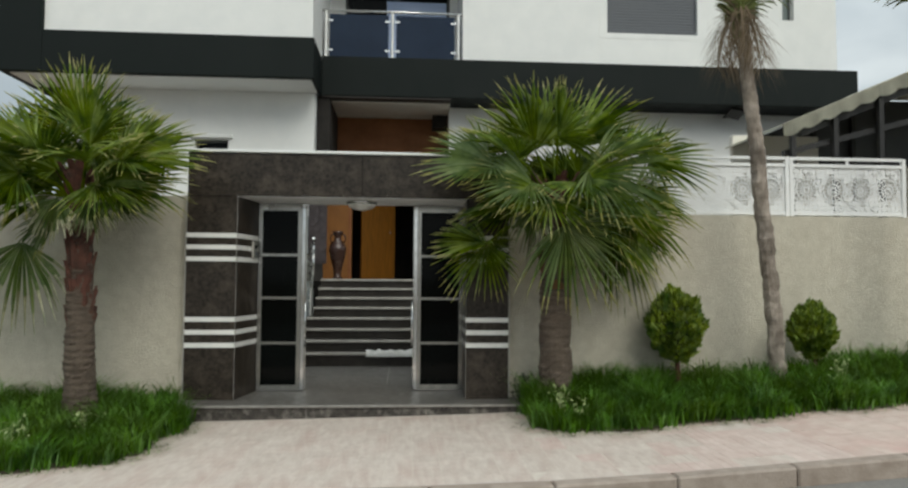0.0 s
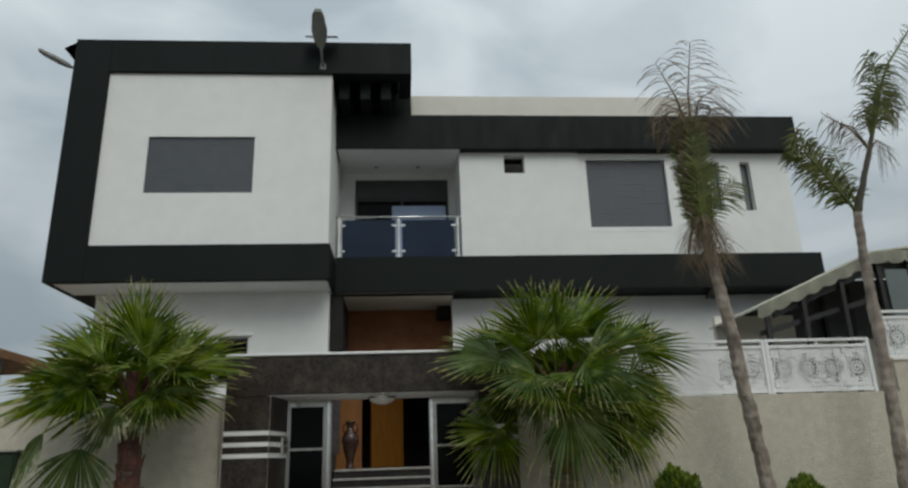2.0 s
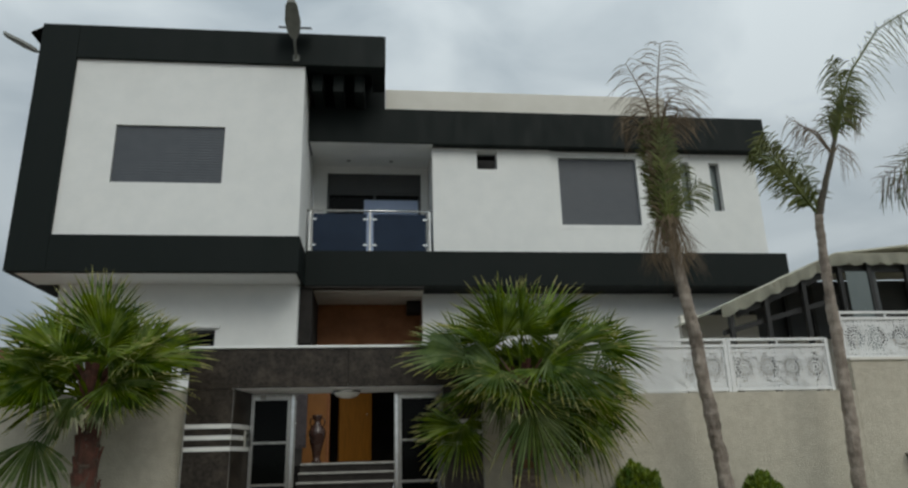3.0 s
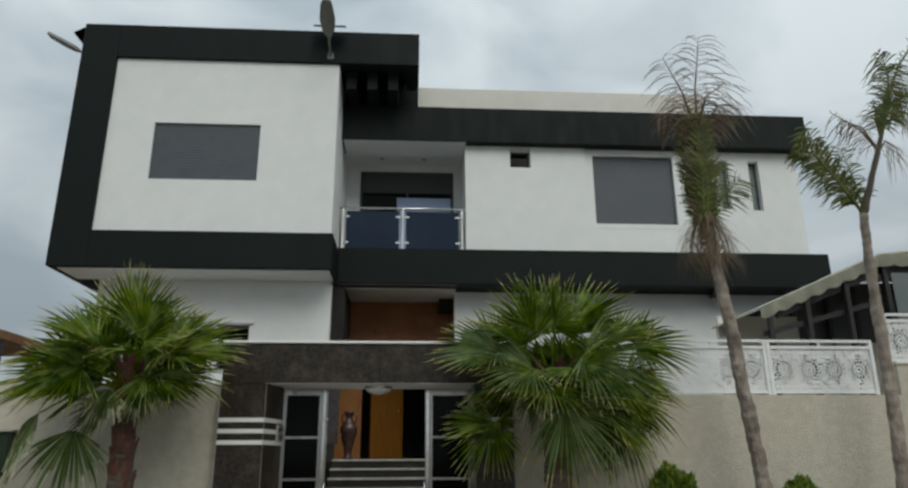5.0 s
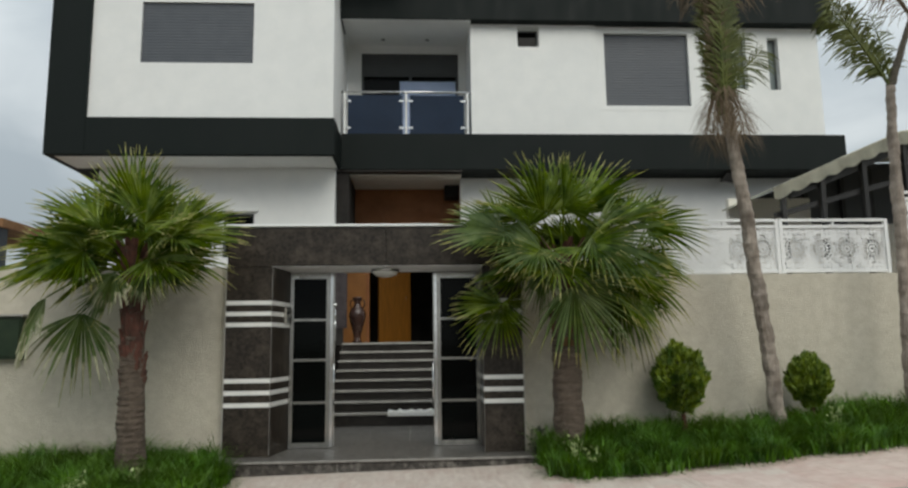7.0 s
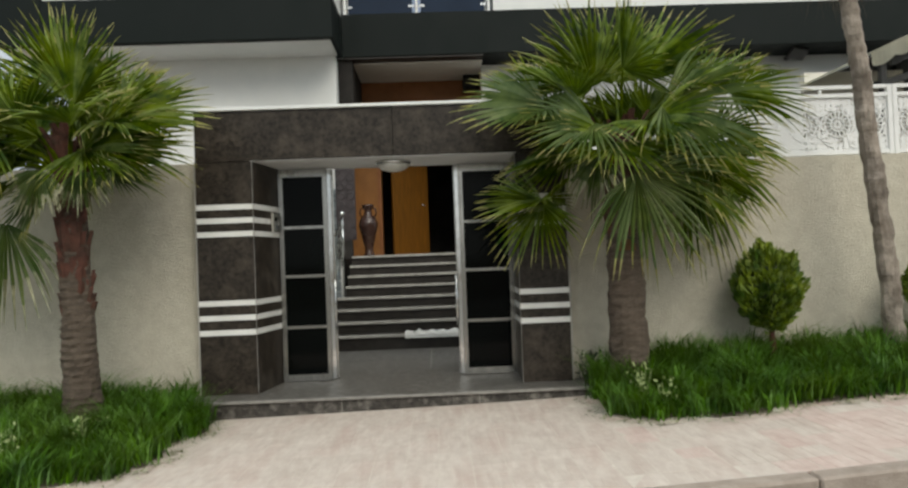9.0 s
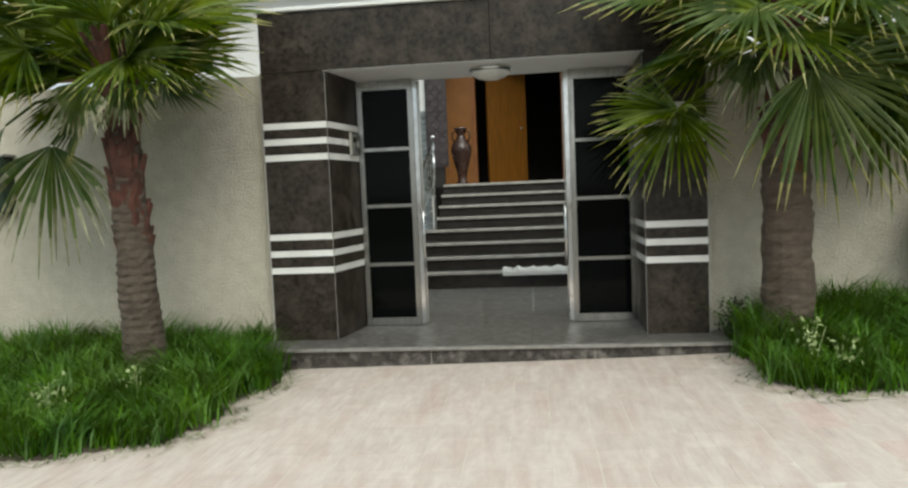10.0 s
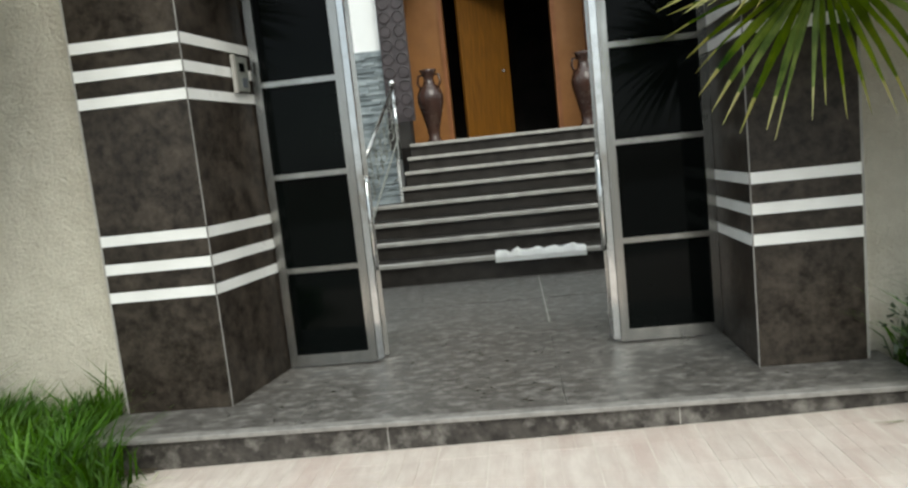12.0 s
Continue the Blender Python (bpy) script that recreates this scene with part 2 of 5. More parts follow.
    grass=mat("grass_blades", (0.016, 0.058, 0.004), (0.090, 0.205, 0.014), 4, 0.6, bump=0.0, stain=(0.16, 0.21, 0.04), sscale=1.4, samount=0.45, vary=0.5, island=True, spec=0.12, thin=0.17),
    thuja=mat("thuja_foliage", (0.042, 0.100, 0.006), (0.255, 0.320, 0.016), 8, 0.6, bump=0.0, stain=(0.045, 0.08, 0.014), sscale=3, samount=0.6, vary=0.45, island=True, thin=0.10),
    weed=mat("pale_weed", (0.20, 0.27, 0.09), (0.32, 0.37, 0.16), 9, 0.6, bump=0.0, vary=0.2, island=True),
    # leaf of the dark weed; in the thujas it stands for inner shade
    dark_leaf_and_core=mat("dark_weed_leaf_and_core", (0.018, 0.030, 0.012), (0.035, 0.050, 0.02), 9, 0.6, bump=0.0, vary=0.2, island=True),
    clay=mat("orange_clay", (0.24, 0.12, 0.05), (0.18, 0.09, 0.04), 6, 0.85, bump=0.3),
    green_metal=mat("dark_green_metal", (0.012, 0.026, 0.012), (0.022, 0.040, 0.018), 5, 0.5, bump=0.08, stain=(0.045, 0.050, 0.030), sscale=3, samount=0.5, spec=0.3),
    tarp=mat("dark_blue_sheet", (0.018, 0.026, 0.036), (0.026, 0.034, 0.044), 4, 0.6, bump=0.2),
    paper=mat("white_paper", (0.90, 0.89, 0.87), (0.86, 0.85, 0.82), 5, 0.7, bump=0.1),
    pale_blue=mat("pale_blue_reflection", (0.42, 0.52, 0.74), (0.36, 0.46, 0.68), 3, 0.5, bump=0.05),
)


# ---- building helpers ----
def thing(name, at, label, category, group="", kind=""):
    ob = new(name)
    ob.empty_display_size = 0.2
    ob.location = at
    return tagged(ob, label, category, group, kind)


def to_mesh(name, bm, material, smooth=False):
    me = bpy.data.meshes.new(name)
    bmesh.ops.recalc_face_normals(bm, faces=bm.faces)
    bm.to_mesh(me)
    bm.free()
    me.materials.append(material)
    if smooth:
        me.polygons.foreach_set("use_smooth", [True] * len(me.polygons))
    return me


def part(name, bm, material, parent=None, label="", smooth=False, local=False):
    """One mesh object; its points are world places unless local."""
    me = bm if isinstance(bm, bpy.types.Mesh) else to_mesh(name, bm, material, smooth)
    ob = new(name, me)
    if parent:
        ob.parent = parent
        if parent.parent is None and not local and parent.type == "EMPTY":
            ob.matrix_parent_inverse = Matrix.Translation(-Vector(parent.location))
    return tagged(ob, label)


def add_box(bm, x0, x1, y0, y1, z0, z1, bevel=0.0):
    vs = [bm.verts.new((x, y, z)) for x in (x0, x1) for y in (y0, y1) for z in (z0, z1)]
    faces = [bm.faces.new([vs[i] for i in f]) for f in ((0, 1, 3, 2), (4, 6, 7, 5), (0, 4, 5, 1), (2, 3, 7, 6), (0, 2, 6, 4), (1, 5, 7, 3))]
    if bevel:
        edges = list({e for f in faces for e in f.edges})
        bmesh.ops.bevel(bm, geom=edges, offset=bevel, segments=1, affect="EDGES", profile=0.5)
    return bm


def box(x0, x1, y0, y1, z0, z1, bevel=0.0):
    return add_box(bmesh.new(), x0, x1, y0, y1, z0, z1, bevel)


def add_slab(bm, p, q, z0, z1, thick):
    """An upright slab along the plan line p-q; it is thick to the right of p-q."""
    d = (Vector(q) - Vector(p)).normalized()
    n = Vector((d.y, -d.x)) * thick
    ps = [Vector(p), Vector(q), Vector(q) + n, Vector(p) + n]
    lo, hi = [bm.verts.new((a.x, a.y, z0)) for a in ps], [bm.verts.new((a.x, a.y, z1)) for a in ps]
    bm.faces.new(lo), bm.faces.new(hi)
    for i in range(4):
        bm.faces.new((lo[i], lo[(i + 1) % 4], hi[(i + 1) % 4], hi[i]))
    return bm


def slab(p, q, z0, z1, thick):
    return add_slab(bmesh.new(), p, q, z0, z1, thick)


def add_tube(bm, points, radii, sides=10, cap=True):
    rings = []
    pts = [Vector(p) for p in points]
    for i, p in enumerate(pts):
        d = (pts[min(i + 1, len(pts) - 1)] - pts[max(i - 1, 0)]).normalized()
        a = d.cross(Vector((0.0, 1.0, 0.0)) if abs(d.y) < 0.9 else Vector((1.0, 0.0, 0.0))).normalized()
        b = d.cross(a)
        r = radii[i] if isinstance(radii, (list, tuple)) else radii
        rings.append([bm.verts.new(p + (a * math.cos(t) + b * math.sin(t)) * r) for t in [2 * math.pi * k / sides for k in range(sides)]])
    for r0, r1 in zip(rings, rings[1:]):
        for k in range(sides):
            bm.faces.new((r0[k], r0[(k + 1) % sides], r1[(k + 1) % sides], r1[k]))
    if cap:
        bm.faces.new(rings[0][::-1]), bm.faces.new(rings[-1])
    return bm


def tube(points, radii, sides=10):
    return add_tube(bmesh.new(), points, radii, sides)


def lathe(profile, sides=24, at=(0, 0, 0)):
    bm = bmesh.new()
    rings = [[bm.verts.new((at[0] + r * math.cos(2 * math.pi * k / sides), at[1] + r * math.sin(2 * math.pi * k / sides), at[2] + z)) for k in range(sides)] for r, z in profile]
    for r0, r1 in zip(rings, rings[1:]):
        for k in range(sides):
            bm.faces.new((r0[k], r0[(k + 1) % sides], r1[(k + 1) % sides], r1[k]))
    bm.faces.new(rings[0][::-1]), bm.faces.new(rings[-1])
    return bm


def prism(outline, y0, y1):
    """An outline of (x, z) points drawn out from y0 to y1."""
    bm = bmesh.new()
    a, b = [bm.verts.new((x, y0, z)) for x, z in outline], [bm.verts.new((x, y1, z)) for x, z in outline]
    bm.faces.new(a), bm.faces.new(b[::-1])
    n = len(a)
    for i in range(n):
        bm.faces.new((a[i], b[i], b[(i + 1) % n], a[(i + 1) % n]))
    return bm


def wall_with_holes(x0, x1, y0, y1, z0, z1, holes):
    """A wall along x with rectangular openings (x0, x1, z0, z1) that go through it."""
    bm = bmesh.new()
    xs = sorted({x0, x1, *[h[0] for h in holes], *[h[1] for h in holes]})
    zs = sorted({z0, z1, *[h[2] for h in holes], *[h[3] for h in holes]})
    solid = lambda i, j: 0 <= i < len(xs) - 1 and 0 <= j < len(zs) - 1 and not any(
        h[0] < (xs[i] + xs[i + 1]) / 2 < h[1] and h[2] < (zs[j] + zs[j + 1]) / 2 < h[3] for h in holes)
    v = {}

    def at(i, k, j):
        if (i, k, j) not in v:
            v[i, k, j] = bm.verts.new((xs[i], (y0, y1)[k], zs[j]))
        return v[i, k, j]

    for i in range(len(xs) - 1):
        for j in range(len(zs) - 1):
            if not solid(i, j):
                continue
            bm.faces.new((at(i, 0, j), at(i + 1, 0, j), at(i + 1, 0, j + 1), at(i, 0, j + 1)))
            bm.faces.new((at(i, 1, j), at(i, 1, j + 1), at(i + 1, 1, j + 1), at(i + 1, 1, j)))
            if not solid(i - 1, j):
                bm.faces.new((at(i, 0, j), at(i, 0, j + 1), at(i, 1, j + 1), at(i, 1, j)))
            if not solid(i + 1, j):
                bm.faces.new((at(i + 1, 0, j), at(i + 1, 1, j), at(i + 1, 1, j + 1), at(i + 1, 0, j + 1)))
            if not solid(i, j - 1):
                bm.faces.new((at(i, 0, j), at(i, 1, j), at(i + 1, 1, j), at(i + 1, 0, j)))
            if not solid(i, j + 1):
                bm.faces.new((at(i, 0, j + 1), at(i + 1, 0, j + 1), at(i + 1, 1, j + 1), at(i, 1, j + 1)))
    return bm


def lie(x):
    """Height of the pavement, which climbs along the street."""
    x = max(-12.0, min(14.0, x))
    return 0.015 + 0.02 * (x + 0.6) + 0.05 * math.log(1 + math.exp(3 * (x - 1))) / 3


def sheet(xs, ys, z):
    bm = bmesh.new()
    g = [[bm.verts.new((x, y, z(x, y))) for y in ys] for x in xs]
    for i in range(len(xs) - 1):
        for j in range(len(ys) - 1):
            bm.faces.new((g[i][j], g[i + 1][j], g[i + 1][j + 1], g[i][j + 1]))
    return bm


def span(a, b, n):
    return [a + (b - a) * i / n for i in range(n + 1)]


# ---- ground, road and pavement ----
KERB_Y, BED_BACK = 4.60, 7.38
tagged(part("ground", sheet([-600, -60, *span(-14, 16, 30), 60, 600], [-600, -60, -8, 0, 8, 20, 60, 600], lambda x, y: lie(x) - 0.2), M["earth"]),
       "bare brown earth reaching the horizon", "ground", kind="structure")
tagged(part("road", sheet(span(-40, 40, 80), [-7, -3, 0, 2, 4, KERB_Y - 0.12], lambda x, y: lie(x) - 0.12), M["asphalt"]),
       "worn grey asphalt street climbing gently", "road", kind="structure")


def in_left_bed(x, y):
    return x < -2.12 - 0.10 * (7.0 - y) + 0.05 * math.sin(y * 9) and y > 5.22 + 0.09 * (x + 3.6) + 0.05 * math.sin(x * 7) and y < BED_BACK and (-2.2 - x) + (y - 5.3) > 0.22


def in_right_bed(x, y):
    return x > 1.0 + 0.05 * math.sin(y * 8) and y > 5.82 + 0.05 * min(x - 1, 4) + 0.05 * math.sin(x * 6) and y < BED_BACK and (x - 1.0) + (y - 5.82) > 0.3


pavement = tagged(part("pavement", sheet(span(-14, 16, 60), [KERB_Y, 5.5, 6.2, 7.6], lambda x, y: lie(x) - 0.0017), M["mortar"]),
                  "beige and pink square tiled pavement", "pavement", kind="structure")
kerb = thing("kerb", (0, KERB_Y, lie(0)), "row of pale concrete kerb stones along the pavement", "kerb", kind="structure")
for i in range(-14, 15):
    bm = box(i * 0.8 + 0.004, i * 0.8 + 0.796, KERB_Y - 0.13, KERB_Y - 0.003, -0.30, 0.0, 0.012)
    for v in bm.verts:
        v.co.z += lie(v.co.x) + (0.004 if v.co.z > -0.1 else 0)
    part("kerb_stone", bm, M["kerb"], kerb)

# ---- garden walls ----
WALL_Y0, WALL_Y1 = 7.36, 7.58
tagged(part("wall_west", box(-12, -2.396, WALL_Y0, WALL_Y1, -0.6, 2.20), M["stucco"]), "beige rough stucco garden wall", "wall", kind="structure")
tagged(part("wall_east", box(0.925, 5.64, WALL_Y0, WALL_Y1, -0.4, 2.075), M["stucco"]), "beige rough stucco garden wall under white screens", "wall", kind="structure")
tagged(part("wall_east_upper", box(5.64, 14, WALL_Y0 - 0.004, WALL_Y1, -0.4, 2.44), M["stucco"]), "higher beige stucco garden wall", "wall", kind="structure")
tagged(part("coping_east", box(5.62, 14, WALL_Y0 - 0.03, WALL_Y1 + 0.03, 2.44, 2.48, 0.006), M["cream"]), "cream coping on the higher garden wall", "trim", kind="structure")



def meter_box(x0, x1, z0, z1, label):
    """A shallow metal cupboard on the garden wall, with a pale top flashing."""
    v = thing("meter_box", ((x0 + x1) / 2, WALL_Y0, z0), label, "meter box", "meter boxes on the wall")
    y = WALL_Y0 - 0.005
    part("body", box(x0, x1, y - 0.10, y, z0, z1, 0.006), M["green_metal"], v)
    mid = (x0 + x1) / 2
    for a, b in ((x0 + 0.02, mid - 0.004), (mid + 0.004, x1 - 0.02)):
        d = part("door", box(a, b, y - 0.112, y - 0.101, z0 + 0.03, z1 - 0.04, 0.003), M["green_metal"], v)
        part("knob", lathe([(0.006, 0.0), (0.014, 0.006), (0.012, 0.02)], 10, ((b - 0.04) if a < mid - 0.1 else (a + 0.04), y - 0.118, (z0 + z1) / 2)), M["lamp_grey"], d)
    part("flashing", box(x0 - 0.02, x1 + 0.02, y - 0.135, y, z1 + 0.001, z1 + 0.022, 0.003), M["nosing"], v, "pale top flashing")


meter_box(-5.20, -4.55, 1.21, 1.67, "dark green metal meter box on the stucco wall")
meter_box(6.15, 6.75, 0.82, 1.295, "dark green metal meter box low on the stucco wall")

# ---- gate: piers, lintel, landing ----
Z0 = 0.132
PL, PR = (-2.376, -1.877), (0.462, 0.905)
FRONT, LEAF_Y, SOFFIT, TOP = 7.245, 7.82, 2.19, 2.64
STRIPES = ((1.765, 1.815), (1.645, 1.695), (1.525, 1.575), (0.915, 0.965), (0.785, 0.835), (0.655, 0.705))
portal = thing("gate_portal", (-0.73, 7.5, Z0), "dark brown granite gate portal with white marble stripes", "gate")
part("pier", prism([(PL[0], Z0), (PL[1] - 0.02, Z0), (PL[1] - 0.02, TOP - 0.01), (PL[0], TOP - 0.01)], FRONT + 0.02, 7.95), M["riser"], portal)
part("pier", box(PR[0] + 0.06, PR[1], FRONT + 0.02, 7.95, Z0, TOP - 0.01), M["riser"], portal)
part("lintel", box(PL[1], PR[0], FRONT + 0.02, 7.95, SOFFIT + 0.012, TOP - 0.01), M["riser"], portal)
part("soffit", box(PL[1] - 0.015, PR[0] + 0.015, FRONT + 0.004, 7.95, SOFFIT, SOFFIT + 0.010), M["white"], portal, "white plaster soffit")
part("coping", box(PL[0] - 0.02, PR[1] + 0.02, FRONT - 0.03, 7.98, TOP, TOP + 0.028, 0.005), M["white"], portal, "thin white coping")
for a, b in ((PL[0], -0.622), (-0.618, PR[1])):
    part("granite_panel", box(a, b, FRONT, FRONT + 0.018, SOFFIT + 0.003, TOP - 0.002, 0.002), M["granite"], portal)
LEVELS = [Z0, 0.655, 0.705, 0.785, 0.835, 0.915, 0.965, 1.525, 1.575, 1.645, 1.695, 1.765, 1.815, SOFFIT]
for a, b in zip(LEVELS, LEVELS[1:]):
    white = any(abs(a - s[0]) < 1e-6 for s in STRIPES)
    name, m, p = ("marble_stripe", M["marble"], 0.003) if white else ("granite_panel", M["granite"], 0.0)
    for x0, x1 in (PL, PR):
        part(name, box(x0, x1, FRONT - p, FRONT + 0.018, a + 0.0015, b - 0.0015), m, portal)
    part(name, slab((PL[1] - 0.001, FRONT + 0.003 - p), (-1.772 + p, LEAF_Y), a + 0.0015, b - 0.0015, -0.02), m, portal)
    part(name, slab((0.476 - p, LEAF_Y), (PR[0] - p, FRONT + 0.003), a + 0.0015, b - 0.0015, -0.02), m, portal)
for x in (PL[1] - 0.003, PR[0] - 0.003):
    part("corner_bead", box(x + 0.001, x + 0.005, FRONT - 0.005, FRONT + 0.004, Z0, SOFFIT - 0.002), M["edge_stone"], portal)
part("edge_strip", box(PL[0] - 0.016, PL[0] - 0.002, FRONT + 0.01, WALL_Y0 + 0.02, Z0, 2.2), M["nosing"], portal)
part("edge_strip", box(PR[1] + 0.002, PR[1] + 0.016, FRONT + 0.01, WALL_Y0 + 0.02, Z0, 2.05), M["nosing"], portal)

intercom = thing("door_intercom", (-1.79, 7.62, 1.6), "small grey steel door intercom with a pale edge", "intercom")
part("case", slab((-1.797, 7.612), (-1.776, 7.712), 1.580, 1.745, 0.014), M["lamp_grey"], intercom)
part("screen", slab((-1.789, 7.640), (-1.781, 7.680), 1.675, 1.715, 0.017), M["black_glass"], intercom, "tiny dark camera window")
part("edge", slab((-1.801, 7.596), (-1.797, 7.611), 1.572, 1.752, 0.018), M["nosing"], intercom, "pale front edge")
part("button_plate", slab((-1.786, 7.655), (-1.779, 7.695), 1.60, 1.645, 0.017), M["shutter"], intercom, "grey button plate")

landing = thing("landing", (-0.73, 7.2, 0), "grey polished granite landing with a dark front face", "landing", kind="structure")
part("base", box(-2.36, 0.96, 6.95, 7.95, -0.3, Z0 - 0.026), M["riser"], landing)
for a, b in ((-2.42, -1.112), (-1.108, 0.05), (0.054, 1.0)):
    part("front_slab", box(a, b, 6.938, 6.952, -0.3, Z0 - 0.028), M["front_stone"], landing)
for x in (-1.110, 0.052):
    part("grout", box(x - 0.0018, x + 0.0018, 6.9375, 6.952, -0.3, Z0 - 0.029), M["nosing"], landing)
for a, b in ((-2.42, -1.5004), (-1.4996, -0.3804), (-0.3796, 1.0)):
    part("nosing_slab", box(a, b, 6.915, 7.252, Z0 - 0.024, Z0, 0.004), M["floor_stone"], landing)
    part("floor_slab", box(a, b, 7.253, 8.148, Z0 - 0.024, Z0 - 0.001), M["floor_stone"], landing)
part("nosing_edge", box(-2.424, 1.004, 6.906, 6.960, Z0 - 0.020, Z0 + 0.0012, 0.003), M["edge_stone"], landing, "worn pale front edge")
courtyard = thing("courtyard_floor", (0, 10, Z0), "grey granite courtyard floor inside the gate", "floor", kind="structure")
part("bed", box(-9, 10, 8.149, 15, -0.3, Z0 - 0.005), M["nosing"], courtyard)
for a, b, c, d in ((-2.6, 2.0, 8.150, 8.3595), (-2.6, -0.376, 8.360, 9.05), (-0.366, 2.0, 8.360, 9.05), (-2.6, -0.376, 9.062, 10.1), (-0.366, 2.0, 9.062, 10.1)):
    part("floor_slab", box(a, b, c, d, Z0 - 0.026, Z0 - 0.001), M["floor_stone"], courtyard)

# ---- entrance steps ----
RISE, FIRST, TREAD, STEP_Y = 0.147, 0.194, 0.30, 9.97
steps = thing("entrance_steps", (-0.3, STEP_Y, Z0), "eight dark stone entrance steps with pale nosings", "stairs")
for i in range(8):
    x0, x1 = (-1.86 if i < 4 else -1.60), 1.3
    z, y = Z0 + FIRST + RISE * i, STEP_Y + TREAD * i
    part("riser", box(x0, x1, y, y + 0.03, (z - RISE if i else Z0) + 0.001, z - 0.036), M["riser"], steps)
    part("tread", box(x0, x1, y - 0.028, (y + TREAD + 0.02 if i < 7 else 14.08), z - 0.034, z - 0.002), M["riser"], steps)
    part("nosing", box(x0 - 0.002, x1, y - 0.034, y + 0.035, z - 0.036, z + 0.001, 0.005), M["step_nosing"], steps)
FLOOR1 = Z0 + FIRST + 7 * RISE
part("base", box(-1.85, 0.99, STEP_Y + 0.035, 14.0, -0.1, Z0), M["riser"], steps)
bm = bmesh.new()
rp = random.Random(9)
cols = []
for i in range(25):
    x = -0.705 + 0.735 * i / 24
    lift_ = 0.004 * math.sin(i * 1.3) + rp.uniform(-0.003, 0.003)
    cols.append([bm.verts.new((x, STEP_Y - 0.075 + dy, Z0 + FIRST + dz + lift_ * k)) for k, (dy, dz) in enumerate(((-0.002, -0.052), (0.004, -0.012), (0.030, 0.020), (0.070, 0.036)))])
for c0, c1 in zip(cols, cols[1:]):
    for k in range(3):
        bm.faces.new((c0[k], c1[k], c1[k + 1], c0[k + 1]))
bmesh.ops.solidify(bm, geom=bm.faces[:], thickness=0.006)
tagged(part("paper_strip", bm, M["paper"]), "white crumpled paper strip lying on the lowest step", "paper")

# ---- steel and glass gate ----
gate = thing("steel_gate", (-0.62, LEAF_Y, Z0), "polished steel gate with black glass panes, both leaves open inward", "gate")
PANE_Z = (0.203, 0.655, 1.144, 1.613, 2.10)


def gate_bay(parent, p, q, z0=0.140, z1=2.175, stile=0.042, deep=0.045, panes=PANE_Z):
    """A framed bay along the plan line p-q with four black panes one above another."""
    p, q = Vector(p), Vector(q)
    d = (q - p).normalized()
    for a in (p, q - d * stile):
        part("stile", slab(a, a + d * stile, z0, z1, deep), M["steel"], parent)
    a, b = p + d * stile, q - d * stile
    bars = [(z0, panes[0])] + [(z - 0.014, z + 0.014) for z in panes[1:-1]] + [(panes[-1], z1)]
    n = Vector((d.y, -d.x))
    for lo, hi in bars:
        part("rail", slab(a, b, lo, hi, deep), M["steel"], parent)
    for (lo, hi), (lo2, hi2) in zip(bars, bars[1:]):
        part("pane", slab(a + n * 0.016, b + n * 0.016, hi, lo2, 0.010), M["black_glass"], parent, "black glass pane")


gate_bay(gate, (-1.769, LEAF_Y), (-1.302, LEAF_Y))
gate_bay(gate, (-0.035, LEAF_Y), (0.472, LEAF_Y))
left_leaf = tagged(part("left_leaf", slab((-1.300, LEAF_Y + 0.004), (-1.267, LEAF_Y + 0.004), 0.15, 2.165, 0.035), M["chrome"], gate))
right_leaf = tagged(part("right_leaf", slab((-0.070, LEAF_Y + 0.004), (-0.037, LEAF_Y + 0.004), 0.15, 2.165, 0.035), M["chrome"], gate))
gate_bay(left_leaf, (-1.289, LEAF_Y + 0.05), (-1.43, LEAF_Y + 0.60), deep=0.035)
gate_bay(right_leaf, (0.045, LEAF_Y + 0.62), (-0.045, LEAF_Y + 0.05), deep=0.035)
part("handle", tube([(-0.084, LEAF_Y - 0.012, 0.62), (-0.084, LEAF_Y - 0.04, 0.66), (-0.084, LEAF_Y - 0.04, 1.06), (-0.084, LEAF_Y - 0.012, 1.10)], 0.016, 10), M["chrome"], right_leaf, "chrome pull handle", smooth=True)
part("handle", tube([(-1.253, LEAF_Y - 0.012, 0.62), (-1.253, LEAF_Y - 0.04, 0.66), (-1.253, LEAF_Y - 0.04, 1.06), (-1.253, LEAF_Y - 0.012, 1.10)], 0.012, 10), M["chrome"], left_leaf, "chrome pull handle", smooth=True)

lamp = thing("ceiling_lamp", (-0.64, 7.56, SOFFIT), "round opal glass lamp with chrome rim under the lintel", "lamp")
part("rim", lathe([(0.165, -0.001), (0.170, -0.02), (0.155, -0.035)], 28, (-0.64, 7.56, SOFFIT)), M["chrome"], lamp, smooth=True)
part("dome", lathe([(0.152, -0.030), (0.140, -0.056), (0.105, -0.080), (0.055, -0.094), (0.01, -0.098)], 28, (-0.64, 7.56, SOFFIT)), M["opal"], lamp, smooth=True)

